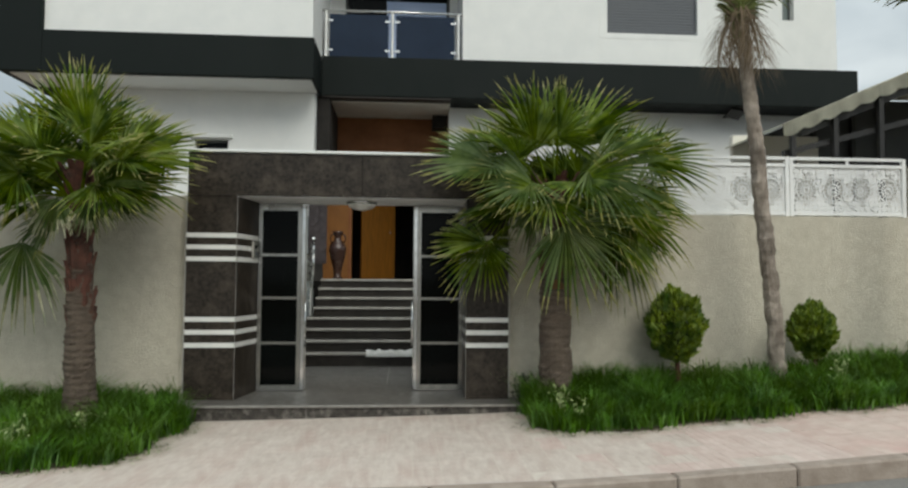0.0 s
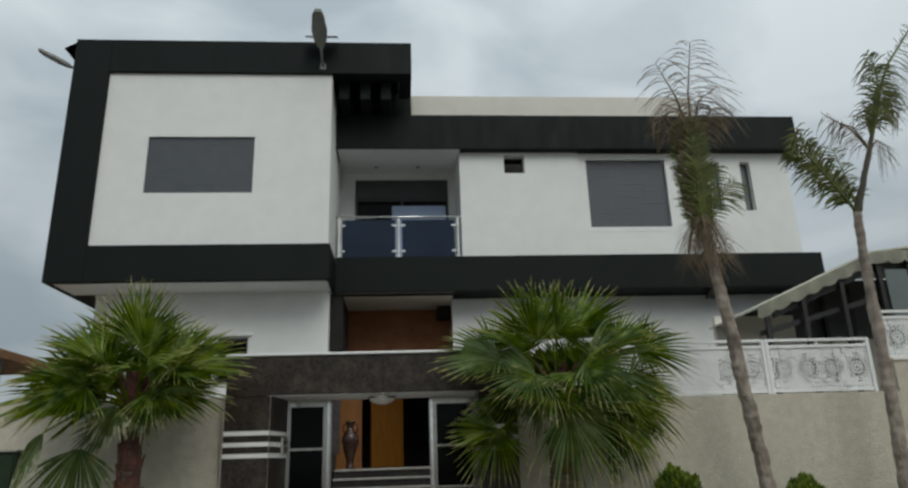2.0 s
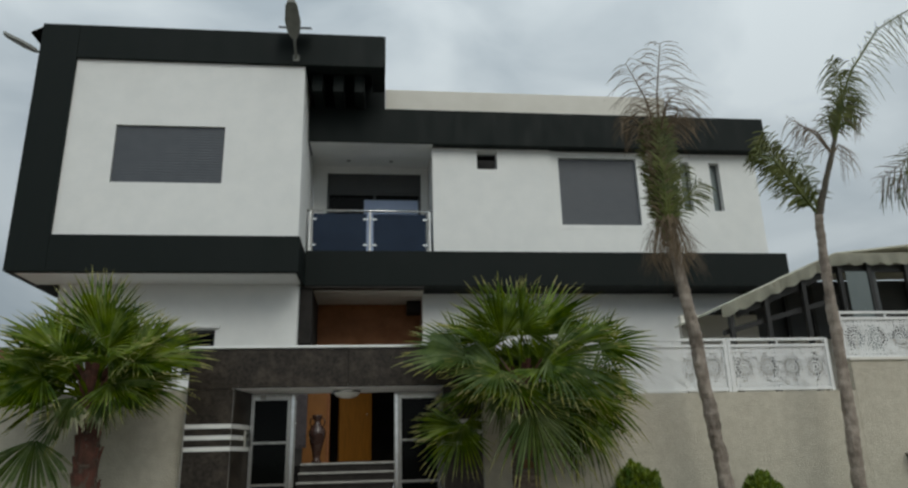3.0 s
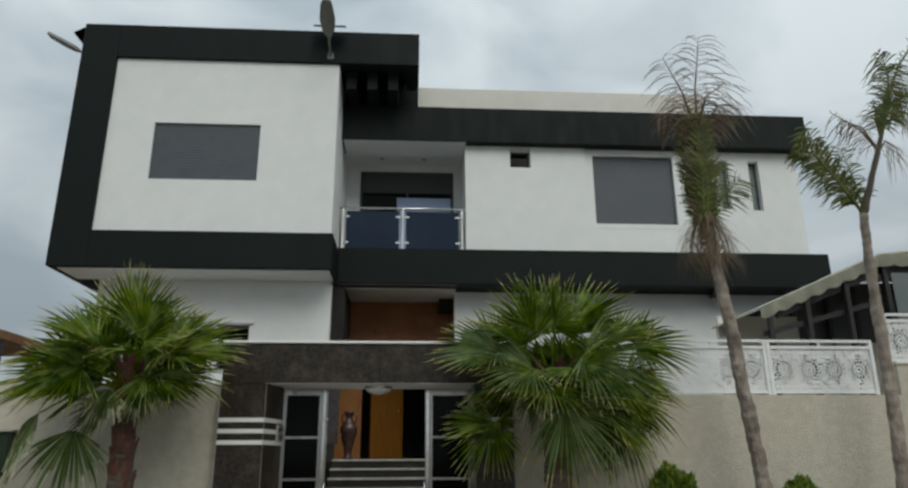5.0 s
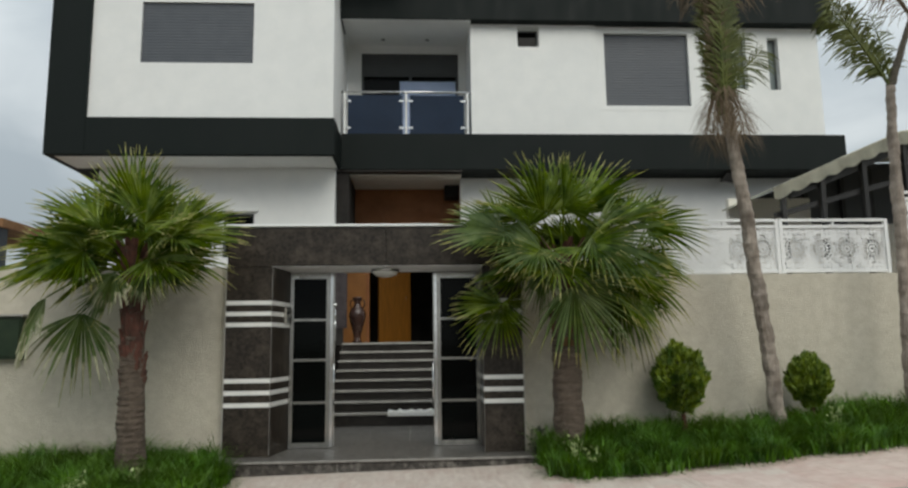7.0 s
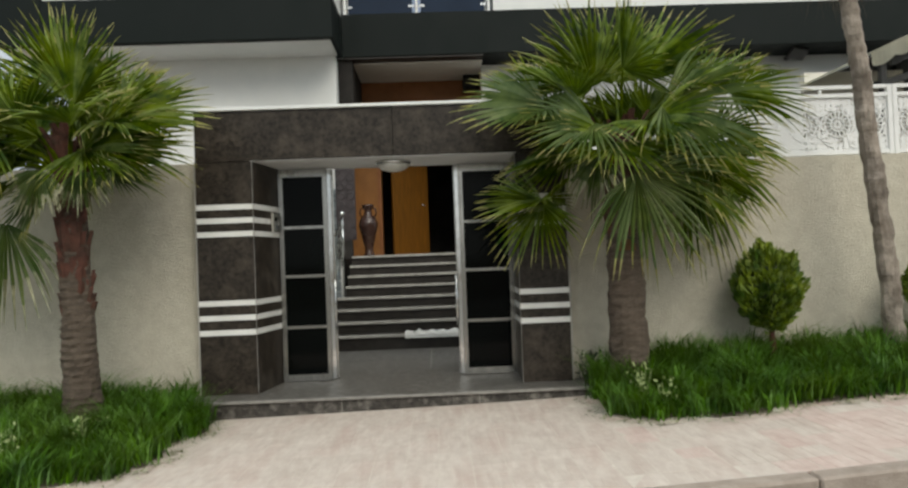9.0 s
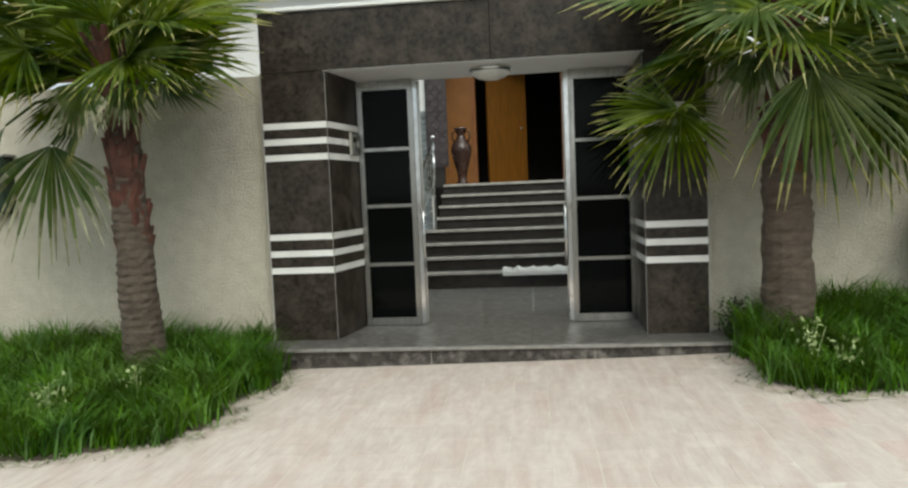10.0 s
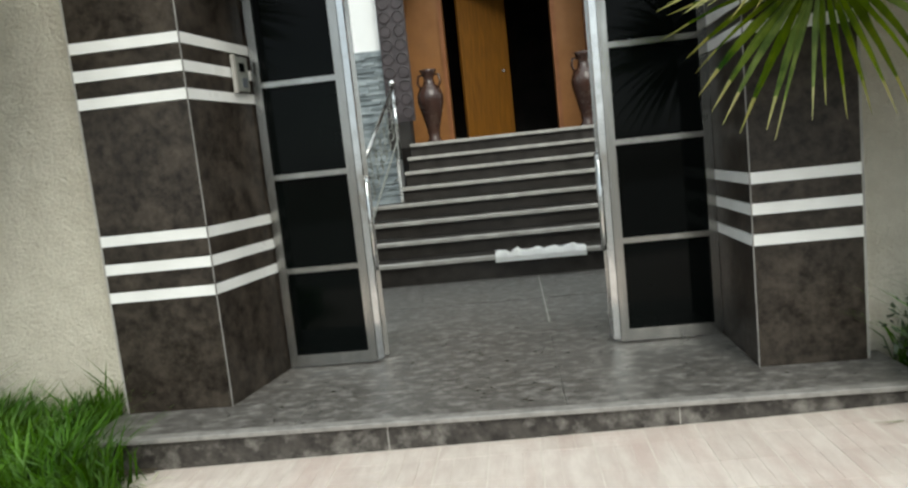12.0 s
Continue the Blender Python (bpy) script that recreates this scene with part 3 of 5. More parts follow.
# ---- stair rail ----
rail = thing("stair_rail", (-1.55, 11.6, 0.5), "steel stair handrail with scrolled ironwork", "handrail")
LOW, HIGH = Vector((-1.80, 10.45, 1.213)), Vector((-1.72, 12.0, 1.992))
part("handrail", tube([LOW, LOW.lerp(HIGH, 0.5), HIGH], 0.018), M["steel"], rail, smooth=True)
part("post", tube([(-1.80, 10.45, 0.41), LOW], 0.015), M["lamp_grey"], rail, smooth=True)
part("post", tube([(-1.72, 12.0, 1.20), HIGH], 0.020), M["chrome"], rail, smooth=True)
for at in (LOW, HIGH):
    part("knob", lathe([(0.008, 0.0), (0.03, 0.018), (0.036, 0.04), (0.03, 0.062), (0.008, 0.078)], 14, at), M["chrome"], rail, smooth=True)
for i in range(7):
    c = LOW.lerp(HIGH, (i + 0.5) / 7) - Vector((0, 0, 0.24))
    bm = bmesh.new()
    for dz, r in ((0.09, 0.085), (-0.13, 0.085)):
        pts = [c + Vector((0.02 * math.cos(a), r * (1 - a / 14) * math.cos(a), dz + r * (1 - a / 14) * math.sin(a))) for a in [k * 0.55 for k in range(17)]]
        add_tube(bm, pts, 0.006, 5)
    part("scroll", bm, M["lamp_grey"], rail)
part("bottom_rail", tube([LOW - Vector((0, 0, 0.56)), HIGH - Vector((0, 0, 0.56))], 0.010), M["lamp_grey"], rail)

# ---- house ----
house = thing("house", (0.8, 14, Z0), "two-storey white and charcoal modern house with balcony", "house")
BX0, BX1, BY, BZ0, BZ1 = -6.72, -1.74, 11.5, 4.66, 9.60
ROOF_Y, BAND_Y, FACE_Y = 12.55, 12.60, 12.80


def roller_window(parent, x0, x1, z0, z1, y, slat=0.055, mat_name="shutter"):
    w = part("window", wall_with_holes(x0 - 0.0, x1, y + 0.055, y + 0.09, z0, z1, [(x0 + 0.03, x1 - 0.03, z0 + 0.03, z1 - 0.03)]), M["shutter_dark"], parent, "window with closed grey roller shutter")
    part("pane", box(x0 + 0.031, x1 - 0.031, y + 0.078, y + 0.088, z0 + 0.031, z1 - 0.031), M["black_glass"], w)
    n = int((z1 - z0) / slat)
    h = (z1 - z0) / n
    first = None
    for i in range(n):
        if first is None:
            bm = bmesh.new()
            prof = [(0.0, 0.0), (-0.0018, h * 0.25), (-0.0022, h * 0.6), (-0.001, h - 0.003), (0.008, h - 0.003), (0.008, 0.0)]
            ends = [[bm.verts.new((x, b, a)) for b, a in prof] for x in (x0 + 0.004, x1 - 0.004)]
            bm.faces.new(ends[0]), bm.faces.new(ends[1][::-1])
            for k in range(len(prof)):
                k2 = (k + 1) % len(prof)
                bm.faces.new((ends[0][k], ends[1][k], ends[1][k2], ends[0][k2]))
            first = to_mesh("slat", bm, M[mat_name])
        ob = part("slat", first, None, w)
        ob.location = (0, y + 0.045, z0 + i * h)
    return w


# projecting block with its charcoal frame
W1 = (-5.18, -3.19, 6.37, 7.525)
upper = part("upper_wall", wall_with_holes(-6.05, BX1 - 0.002, BY + 0.07, BY + 0.30, 5.32, 8.90, [W1]), M["white"], house)
roller_window(house, *W1, BY + 0.07)
part("frame_band", box(BX0, -6.035, BY, 18.0, BZ0, BZ1, 0.006), M["charcoal"], house, "charcoal painted frame")
part("frame_band", box(-6.033, BX1 + 0.03, BY + 0.002, BAND_Y - 0.004, BZ0, 5.335, 0.006), M["charcoal"], house, "charcoal painted frame")
part("frame_band", box(-6.033, -0.16, BY + 0.001, BY + 0.32, 8.885, BZ1, 0.006), M["charcoal"], house, "charcoal painted frame")
part("side_wall", box(BX1 - 0.22, BX1, BY + 0.302, 14.1, 5.33, 8.9), M["white"], house)
part("roof", box(-6.07, -1.70, BY + 0.33, 18, 9.0, 9.4), M["charcoal"], house)
part("soffit", box(BX0 + 0.15, BX1 - 0.02, BY + 0.12, 12.44, BZ0 - 0.014, BZ0 - 0.002), M["white"], house, "white soffit")
part("side_beam", box(-0.42, -0.162, BY + 0.325, ROOF_Y - 0.003, 8.90, BZ1 - 0.004), M["charcoal"], house)
for x in (-1.62, -1.20, -0.78):
    part("pergola_beam", box(x, x + 0.20, BY + 0.325, ROOF_Y + 0.44, 8.50, 8.88), M["charcoal"], house)
part("back_beam", box(BX1 + 0.002, -0.15, ROOF_Y + 0.45, ROOF_Y + 0.6, 8.487, BZ1 - 0.01), M["charcoal"], house)
part("pergola_roof", box(BX1 + 0.002, -0.43, BY + 0.325, ROOF_Y + 0.449, 9.30, 9.50), M["charcoal"], house)

# ground floor
GW = (-3.86, -3.29, 2.95, 3.78)
GF = 12.42
part("ground_floor_wall", wall_with_holes(-6.15, -1.80, GF, GF + 0.25, 0.0, BZ0 - 0.016, [GW]), M["white"], house)
part("ground_floor_side_wall", box(-6.15, -5.93, GF + 0.252, 18, 0, BZ0 - 0.016), M["white"], house)
gw = part("window", wall_with_holes(GW[0], GW[1], GF + 0.10, GF + 0.15, GW[2], GW[3], [(GW[0] + 0.04, GW[1] - 0.04, GW[2] + 0.04, GW[3] - 0.04)]), M["shutter_dark"], house, "small dark window")
part("pane", box(GW[0] + 0.041, GW[1] - 0.041, GF + 0.12, GF + 0.13, GW[2] + 0.041, GW[3] - 0.041), M["black_glass"], gw)
part("window_hood", box(GW[0] - 0.08, GW[1] + 0.08, GF - 0.07, GF - 0.002, GW[3] + 0.02, GW[3] + 0.08, 0.006), M["white"], house)
# left porch side: the wall's shade is painted in as near-black
part("porch_side_wall", box(-1.98, -1.81, GF + 0.255, 14.3, 0.0, 3.55), M["near_black"], house, "porch side wall with its shade painted near-black")
part("porch_side_wall", box(-1.80, -1.56, GF + 0.255, 14.3, 3.552, 4.66), M["near_black"], house, "porch side wall with its shade painted near-black")
part("porch_side_wall", box(0.64, 0.84, 13.555, 14.3, 0.0, 4.66), M["brown_wall"], house, "rust-brown porch side wall")
part("ground_floor_wall", box(0.642, 8.1, 13.30, 13.55, 0.0, 4.66), M["white"], house)
DOOR = (-1.25, 0.205, FLOOR1, 3.44)
part("porch_back_wall", wall_with_holes(-1.808, 0.638, 14.1, 14.3, FLOOR1 - 0.03, 3.70, [DOOR]), M["ochre"], house, "ochre porch wall")
part("porch_back_wall", box(-1.555, 0.638, 14.09, 14.3, 3.702, 4.66), M["brown_wall"], house, "rust-brown upper porch wall")
part("porch_ceiling", box(-1.555, 0.638, 12.872, 14.088, 4.61, 4.665), M["cream"], house, "cream porch ceiling")
part("porch_beam", box(-1.70, 0.638, 12.62, 12.87, 4.635, 4.665), M["riser"], house, "dark beam under the balcony")
# near-black block that fills the dark upper right porch corner
part("corner_beam", box(0.34, 0.638, 13.70, 14.086, 4.36, 4.608), M["near_black"], house, "near-black block in the porch corner")
front_door = part("door", slab((-1.075, 14.22), (-0.42, 14.72), FLOOR1 + 0.01, 3.42, 0.045), M["ochre_door"], house, "ochre wooden door leaf standing open")
part("door_knob", lathe([(0.006, 0.0), (0.022, 0.01), (0.022, 0.035), (0.006, 0.045)], 12, (-0.49, 14.60, 2.30)), M["chrome"], front_door)
part("door_frame", wall_with_holes(DOOR[0] - 0.06, DOOR[1] + 0.06, 14.075, 14.088, FLOOR1, DOOR[3] + 0.06, [(DOOR[0], DOOR[1], FLOOR1 - 0.01, DOOR[3])]), M["brown_wall"], house)
# hall box coloured near-black so that it reads as unlit
part("hall_wall", box(-1.55, 1.0, 16.9, 17.0, FLOOR1 - 0.2, 4.4), M["near_black"], house, "hall wall with the unlit hall's darkness painted in")
part("hall_wall", box(-1.65, -1.552, 14.302, 17, FLOOR1 - 0.2, 4.4), M["near_black"], house)
part("hall_wall", box(1.0, 1.1, 14.302, 17, FLOOR1 - 0.2, 4.4), M["near_black"], house)
part("hall_ceiling", box(-1.55, 1.0, 14.302, 16.9, 4.0, 4.4), M["near_black"], house)
part("hall_floor", box(-1.55, 1.0, 14.302, 16.9, FLOOR1 - 0.2, FLOOR1 - 0.01), M["near_black"], house)

# band, balcony, right-hand upper storey
part("band", box(BX1 + 0.032, 8.40, BAND_Y, 13.5, 4.67, 5.385, 0.006), M["charcoal"], house, "charcoal band round the first floor")
part("balcony_floor", box(BX1, 0.85, 13.502, 14.3, 5.1, 5.36), M["cream"], house)
part("balcony_side_wall", box(0.855, 1.05, 13.0, 14.3, 5.387, 7.85), M["white"], house)
part("balcony_ceiling", box(BX1 + 0.002, 0.853, 13.302, 14.098, 7.84, 7.95), M["white"], house)
part("balcony_soffit", box(BX1 + 0.035, 0.853, ROOF_Y + 0.03, 13.30, 7.722, 7.7335), M["white"], house, "white balcony soffit")
BD = (-1.44, 0.69, 5.38, 7.68)
part("balcony_back_wall", wall_with_holes(BX1 + 0.002, 0.853, 14.1, 14.3, 5.362, 7.95, [BD]), M["white"], house)
bdoor = part("balcony_door", wall_with_holes(BD[0], BD[1], 14.17, 14.23, BD[2], 7.22, [(BD[0] + 0.05, -0.40, BD[2] + 0.05, 7.17), (-0.34, BD[1] - 0.05, BD[2] + 0.05, 7.17)]), M["shutter_dark"], house, "dark sliding balcony door")
part("pane", box(BD[0] + 0.051, -0.401, 14.19, 14.20, BD[2] + 0.051, 7.169), M["black_glass"], bdoor)
part("pane", box(-0.339, BD[1] - 0.051, 14.19, 14.20, BD[2] + 0.051, 7.169), M["black_glass"], bdoor)
# added panel; its pale blue paints the sky's reflection in the glass
part("blind", box(-0.60, 0.62, 14.10, 14.14, BD[2] + 0.02, 7.03, 0.004), M["pale_blue"], bdoor, "pale blue panel painted as the sky reflected in the door")
for i in range(8):
    z = 7.225 + i * 0.057
    part("slat", box(BD[0] + 0.004, BD[1] - 0.004, 14.15 - 0.004 * (i % 2), 14.18, z, z + 0.053), M["shutter_dark"], bdoor)
for x in (-0.95, 0.0):
    part("spotlight", lathe([(0.045, 0.0), (0.045, -0.012), (0.03, -0.014)], 16, (x, 13.75, 7.839)), M["lamp_grey"], house)

SW, W2, S1, S2 = (1.81, 2.25, 7.26, 7.68), (3.60, 5.355, 6.045, 7.595), (6.36, 6.58, 6.42, 7.54), (7.04, 7.27, 6.40, 7.53)
part("upper_wall", wall_with_holes(0.85, 3.42, FACE_Y - 0.05, 13.0, 5.387, 7.80, [SW]), M["white"], house)
part("upper_wall", wall_with_holes(3.42, 8.12, FACE_Y, 13.1, 5.387, 7.80, [W2, S1, S2]), M["white"], house)
part("end_wall", box(7.9, 8.12, 13.102, 18, 5.387, 7.80), M["white"], house)
roller_window(house, *W2, FACE_Y + 0.03)
part("window_surround", wall_with_holes(3.45, 5.50, FACE_Y - 0.004, FACE_Y - 0.0005, 5.94, 7.715, [W2]), M["white"], house)
for h, nm in ((SW, "small dark window"), (S1, "narrow window slit"), (S2, "narrow window slit")):
    y = FACE_Y + 0.14
    w = part("window", wall_with_holes(h[0], h[1], y, y + 0.05, h[2], h[3], [(h[0] + 0.03, h[1] - 0.03, h[2] + 0.03, h[3] - 0.03)]), M["shutter_dark"], house, nm)
    part("pane", box(h[0] + 0.031, h[1] - 0.031, y + 0.02, y + 0.03, h[2] + 0.031, h[3] - 0.031), M["pane" if h is not SW else "black_glass"], w)
part("roof_band", box(BX1 + 0.004, 8.32, ROOF_Y, 13.3, 7.735, 8.525, 0.006), M["charcoal"], house, "charcoal roof band")
part("roof_slab", box(BX1, 8.30, 13.302, 18, 7.96, 8.47), M["charcoal"], house)
part("parapet", box(-0.14, 6.4, 13.25, 13.45, 8.527, 9.38, 0.01), M["cream"], house, "cream roof parapet")
part("rear_wall", box(-6.0, 8.1, 17.8, 18.0, 0, 7.95), M["white"], house)

# balustrade of steel and blue-black glass
balus = thing("balcony_balustrade", (-0.45, 12.75, 5.385), "chrome balcony balustrade with blue-black glass panels", "balustrade")
RY = 12.76
part("top_rail", tube([(-1.73, RY, 6.285), (0.85, RY, 6.285)], 0.025, 12), M["chrome"], balus, smooth=True)
for x in (-1.66, -0.45, 0.77):
    p = part("post", lathe([(0.05, 0.0), (0.05, 0.02), (0.026, 0.05), (0.024, 0.12), (0.034, 0.14), (0.022, 0.17), (0.022, 0.70), (0.036, 0.74), (0.022, 0.78), (0.022, 0.885)], 14, (x, RY, 5.386)), M["white_metal"], balus, smooth=True)
for a, b in ((-1.60, -0.52), (-0.38, 0.70)):
    part("glass_panel", box(a, b, RY - 0.006, RY + 0.006, 5.43, 6.22), M["blue_glass"], balus, "blue-black glass panel")
    for x in (a + 0.02, b - 0.02):
        for z in (5.55, 6.10):
            part("clamp", box(x - 0.045 if x > (a + b) / 2 else x - 0.05, x + 0.05 if x > (a + b) / 2 else x + 0.045, RY - 0.014, RY + 0.014, z - 0.02, z + 0.02), M["chrome"], balus)


# stacked stone facing beside the steps
def ledge_wall():
    rnd = random.Random(5)
    bm = bmesh.new()
    z = Z0
    while z < 2.44:
        h = rnd.uniform(0.018, 0.034)
        x = -3.4 - rnd.uniform(0, 0.3)
        while x < -1.86:
            w = rnd.uniform(0.10, 0.38)
            d = rnd.uniform(0.008, 0.04)
            add_box(bm, x, min(x + w - 0.003, -1.83), GF - 0.012 - d, GF - 0.001, z, z + h - 0.002)
            x += w
        z += h
    return bm


tagged(part("stone_facing", ledge_wall(), M["ledge_stone"]), "grey stacked ledge-stone facing on the house wall", "wall facing", kind="stuff")
screen = thing("carved_screen", (-1.70, 12.3, FLOOR1), "dark carved wooden screen beside the entrance", "screen")
part("panel", box(-1.855, -1.54, 12.30, 12.335, 1.62, 3.24, 0.005), M["dark_wood"], screen)
for i in range(10):
    for j in range(2):
        c = (-1.778 + j * 0.16, 12.297, 1.72 + i * 0.153)
        bm = bmesh.new()
        add_tube(bm, [(c[0] + 0.066 * math.cos(a), c[1], c[2] + 0.066 * math.sin(a)) for a in [k * math.pi / 5 for k in range(11)]], 0.010, 5)
        part("carved_ring", bm, M["dark_wood"], screen)
part("plinth", box(-1.865, -1.606, 12.28, 12.38, FLOOR1 - 0.045, 1.62, 0.01), M["near_black"], screen)


def vase(x, y):
    v = thing("floor_vase", (x, y, FLOOR1), "tall copper-brown ceramic amphora vase on the top step", "vase", "vases by the door")
    prof = [(0.085, 0.0), (0.09, 0.02), (0.065, 0.06), (0.075, 0.16), (0.115, 0.32), (0.150, 0.46), (0.155, 0.54), (0.125, 0.62), (0.070, 0.68), (0.058, 0.74), (0.075, 0.80), (0.105, 0.84), (0.09, 0.845)]
    b = part("body", lathe(prof, 28, (x, y, FLOOR1)), M["ceramic"], v, smooth=True)
    for s in (-1, 1):
        part("handle", tube([(x + s * 0.10, y, FLOOR1 + 0.63), (x + s * 0.135, y, FLOOR1 + 0.70), (x + s * 0.12, y, FLOOR1 + 0.78), (x + s * 0.07, y, FLOOR1 + 0.79)], 0.013, 8), M["ceramic"], v, smooth=True)
    return v


vase(-1.37, 12.55)
copy_thing(bpy.data.objects["floor_vase"], pose(0.42, 12.55, FLOOR1))


# solar lamps on the roof frame
def solar_lamp(at, rz):
    v = thing("solar_wall_lamp", (0, 0, 0), "grey solar floodlight on an arm at the roof frame", "lamp", "solar lamps")
    part("bracket", box(-0.06, 0.06, -0.03, 0.0, -0.07, 0.07, 0.006), M["lamp_grey"], v)
    part("arm", tube([(0, -0.02, 0), (0, -0.25, 0.10), (0, -0.55, 0.27)], 0.024, 10), M["lamp_grey"], v, smooth=True)
    bm = bmesh.new()
    prof = [(0.045, -0.42, 0.20), (0.12, -0.55, 0.27), (0.15, -0.75, 0.37), (0.11, -1.02, 0.52), (0.07, -1.08, 0.55)]
    lo, hi = [], []
    for w, y, z in prof:
        lo.append([bm.verts.new((s * w, y, z - 0.03)) for s in (-1, 1)])
        hi.append([bm.verts.new((s * w * 0.8, y, z + 0.035)) for s in (-1, 1)])
    for i in range(len(prof) - 1):
        bm.faces.new((lo[i][0], lo[i][1], lo[i + 1][1], lo[i + 1][0])), bm.faces.new((hi[i][0], hi[i + 1][0], hi[i + 1][1], hi[i][1]))
        for s in (0, 1):
            bm.faces.new((lo[i][s], lo[i + 1][s], hi[i + 1][s], hi[i][s]))
    for i in (0, -1):
        bm.faces.new((lo[i][0], lo[i][1], hi[i][1], hi[i][0]))
    part("head", bm, M["lamp_grey"], v)
    bm = box(-0.31, 0.31, -0.17, 0.17, -0.015, 0.015, 0.004)
    bmesh.ops.transform(bm, matrix=pose(0, -0.28, 0.50, 30), verts=bm.verts)
    part("solar_panel", bm, M["black_glass"], v, "tilted solar panel")
    part("panel_strut", tube([(0, -0.25, 0.11), (0, -0.27, 0.49)], 0.015, 8), M["lamp_grey"], v)
    v.matrix_basis = pose(*at, 0, 0, rz)
    return v


first_lamp = solar_lamp((-1.92, BY + 0.012, 9.03), 0)
copy_thing(first_lamp, pose(BX0 + 0.012, 12.2, 9.22, 0, 0, -90))


# ---- white pierced screens on the wall ----
def pierced_screen(x0, x1, z0, z1, y, base_gap=0.02):
    v = thing("pierced_screen", (x0, y, z0), "white laser-cut metal screen with star rosettes on the wall", "fence panel", "white screens")
    for a, b, c, d in ((x0, x0 + 0.045, z0 - base_gap, z1 + 0.075), (x1 - 0.045, x1, z0 - base_gap, z1 + 0.075)):
        part("post", box(a, b, y, y + 0.045, c, d, 0.003), M["white_metal"], v)
    for c, d in ((z0, z0 + 0.035), (z1 - 0.035, z1), (z1 + 0.045, z1 + 0.078)):
        part("rail", box(x0 + 0.046, x1 - 0.046, y + 0.005, y + 0.04, c, d), M["white_metal"], v)
    part("spacer", box((x0 + x1) / 2 - 0.012, (x0 + x1) / 2 + 0.012, y + 0.01, y + 0.03, z1, z1 + 0.045), M["white_metal"], v)
    bm = bmesh.new()
    ys, yt = y + 0.018, y + 0.024

    def bar(ax, az, bx, bz, w):
        d = Vector((bx - ax, bz - az))
        if d.length < 1e-4:
            return
        n = Vector((-d.y, d.x)).normalized() * w / 2
        o = [(ax + n.x, az + n.y), (bx + n.x, bz + n.y), (bx - n.x, bz - n.y), (ax - n.x, az - n.y)]
        back = 0.0005 * (len(bm.verts) // 8 % 29)
        f, r = [bm.verts.new((p, ys + back, q)) for p, q in o], [bm.verts.new((p, yt + back, q)) for p, q in o]
        bm.faces.new(f)
        for i in range(4):
            bm.faces.new((f[i], r[i], r[(i + 1) % 4], f[(i + 1) % 4]))

    a0, a1, b0, b1 = x0 + 0.045, x1 - 0.045, z0 + 0.035, z1 - 0.035
    zc, n = (b0 + b1) / 2, 4
    pitch = (a1 - a0) / n
    cs = [a0 + pitch * (i + 0.5) for i in range(n)]
    for cx in cs:
        for r, w in ((0.030, 0.028), (0.064, 0.016), (0.122, 0.014), (0.154, 0.016)):
            k = 24
            for i in range(k):
                t0, t1 = 2 * math.pi * i / k, 2 * math.pi * (i + 1) / k
                bar(cx + r * math.cos(t0), zc + r * math.sin(t0), cx + r * math.cos(t1), zc + r * math.sin(t1), w)
        for i in range(16):
            t = 2 * math.pi * (i + 0.5) / 16
            bar(cx + 0.062 * math.cos(t), zc + 0.062 * math.sin(t), cx + 0.120 * math.cos(t), zc + 0.120 * math.sin(t), 0.013)
            t2 = t + math.pi / 16
            bar(cx + 0.118 * math.cos(t), zc + 0.118 * math.sin(t), cx + 0.152 * math.cos(t2), zc + 0.152 * math.sin(t2), 0.012)
    sx, sz = 0.050, 0.050
    nx, nz = int((a1 - a0) / sx), int((b1 - b0) / sz)
    for i in range(nx + 1):
        for j in range(nz + 1):
            px, pz = a0 + (a1 - a0) * i / nx, b0 + (b1 - b0) * j / nz
            if min(math.hypot(px - c, pz - zc) for c in cs) < 0.155:
                continue
            for k in range(4):
                t = k * math.pi / 4 + (0.39 if (i + j) % 2 else 0.0)
                l = 0.034
                bar(px - l * math.cos(t), pz - l * math.sin(t), px + l * math.cos(t), pz + l * math.sin(t), 0.0125)
    for v2 in bm.verts:
        v2.co.x, v2.co.z = max(a0, min(a1, v2.co.x)), max(b0, min(b1, v2.co.z))
    part("pierced_sheet", bm, M["white_metal"], v)
    return v


SCREEN_Y = 7.53
for a in (-0.0, 1.375, 2.75, 4.125):
    if a > 0.5:
        pierced_screen(a, a + 1.37, 2.105, 2.685, SCREEN_Y)
for a in (5.70, 7.07, 8.44):
    pierced_screen(a, a + 1.37, 2.486, 3.03, SCREEN_Y, 0.005)

# ---- terrace canopy behind the wall ----
canopy = thing("terrace_canopy", (6.9, 9.6, Z0), "cream scalloped canvas canopy on a black steel frame", "canopy")
CY0, CY1 = 9.0, 10.7
E0, E1, E2 = (4.88, 3.45), (6.90, 4.30), (13.0, 4.38)
part("cloth", prism([E0, E1, E2, (E2[0], E2[1] + 0.03), (E1[0], E1[1] + 0.035), (E0[0], E0[1] + 0.03)], CY0, CY1), M["canvas"], canopy)
bm = bmesh.new()
line = []
for (ax, az), (bx, bz) in ((E0, E1), (E1, E2)):
    m_ = int((bx - ax) / 0.045)
    line += [(ax + (bx - ax) * i / m_, az + (bz - az) * i / m_) for i in range(m_)]
prev = None
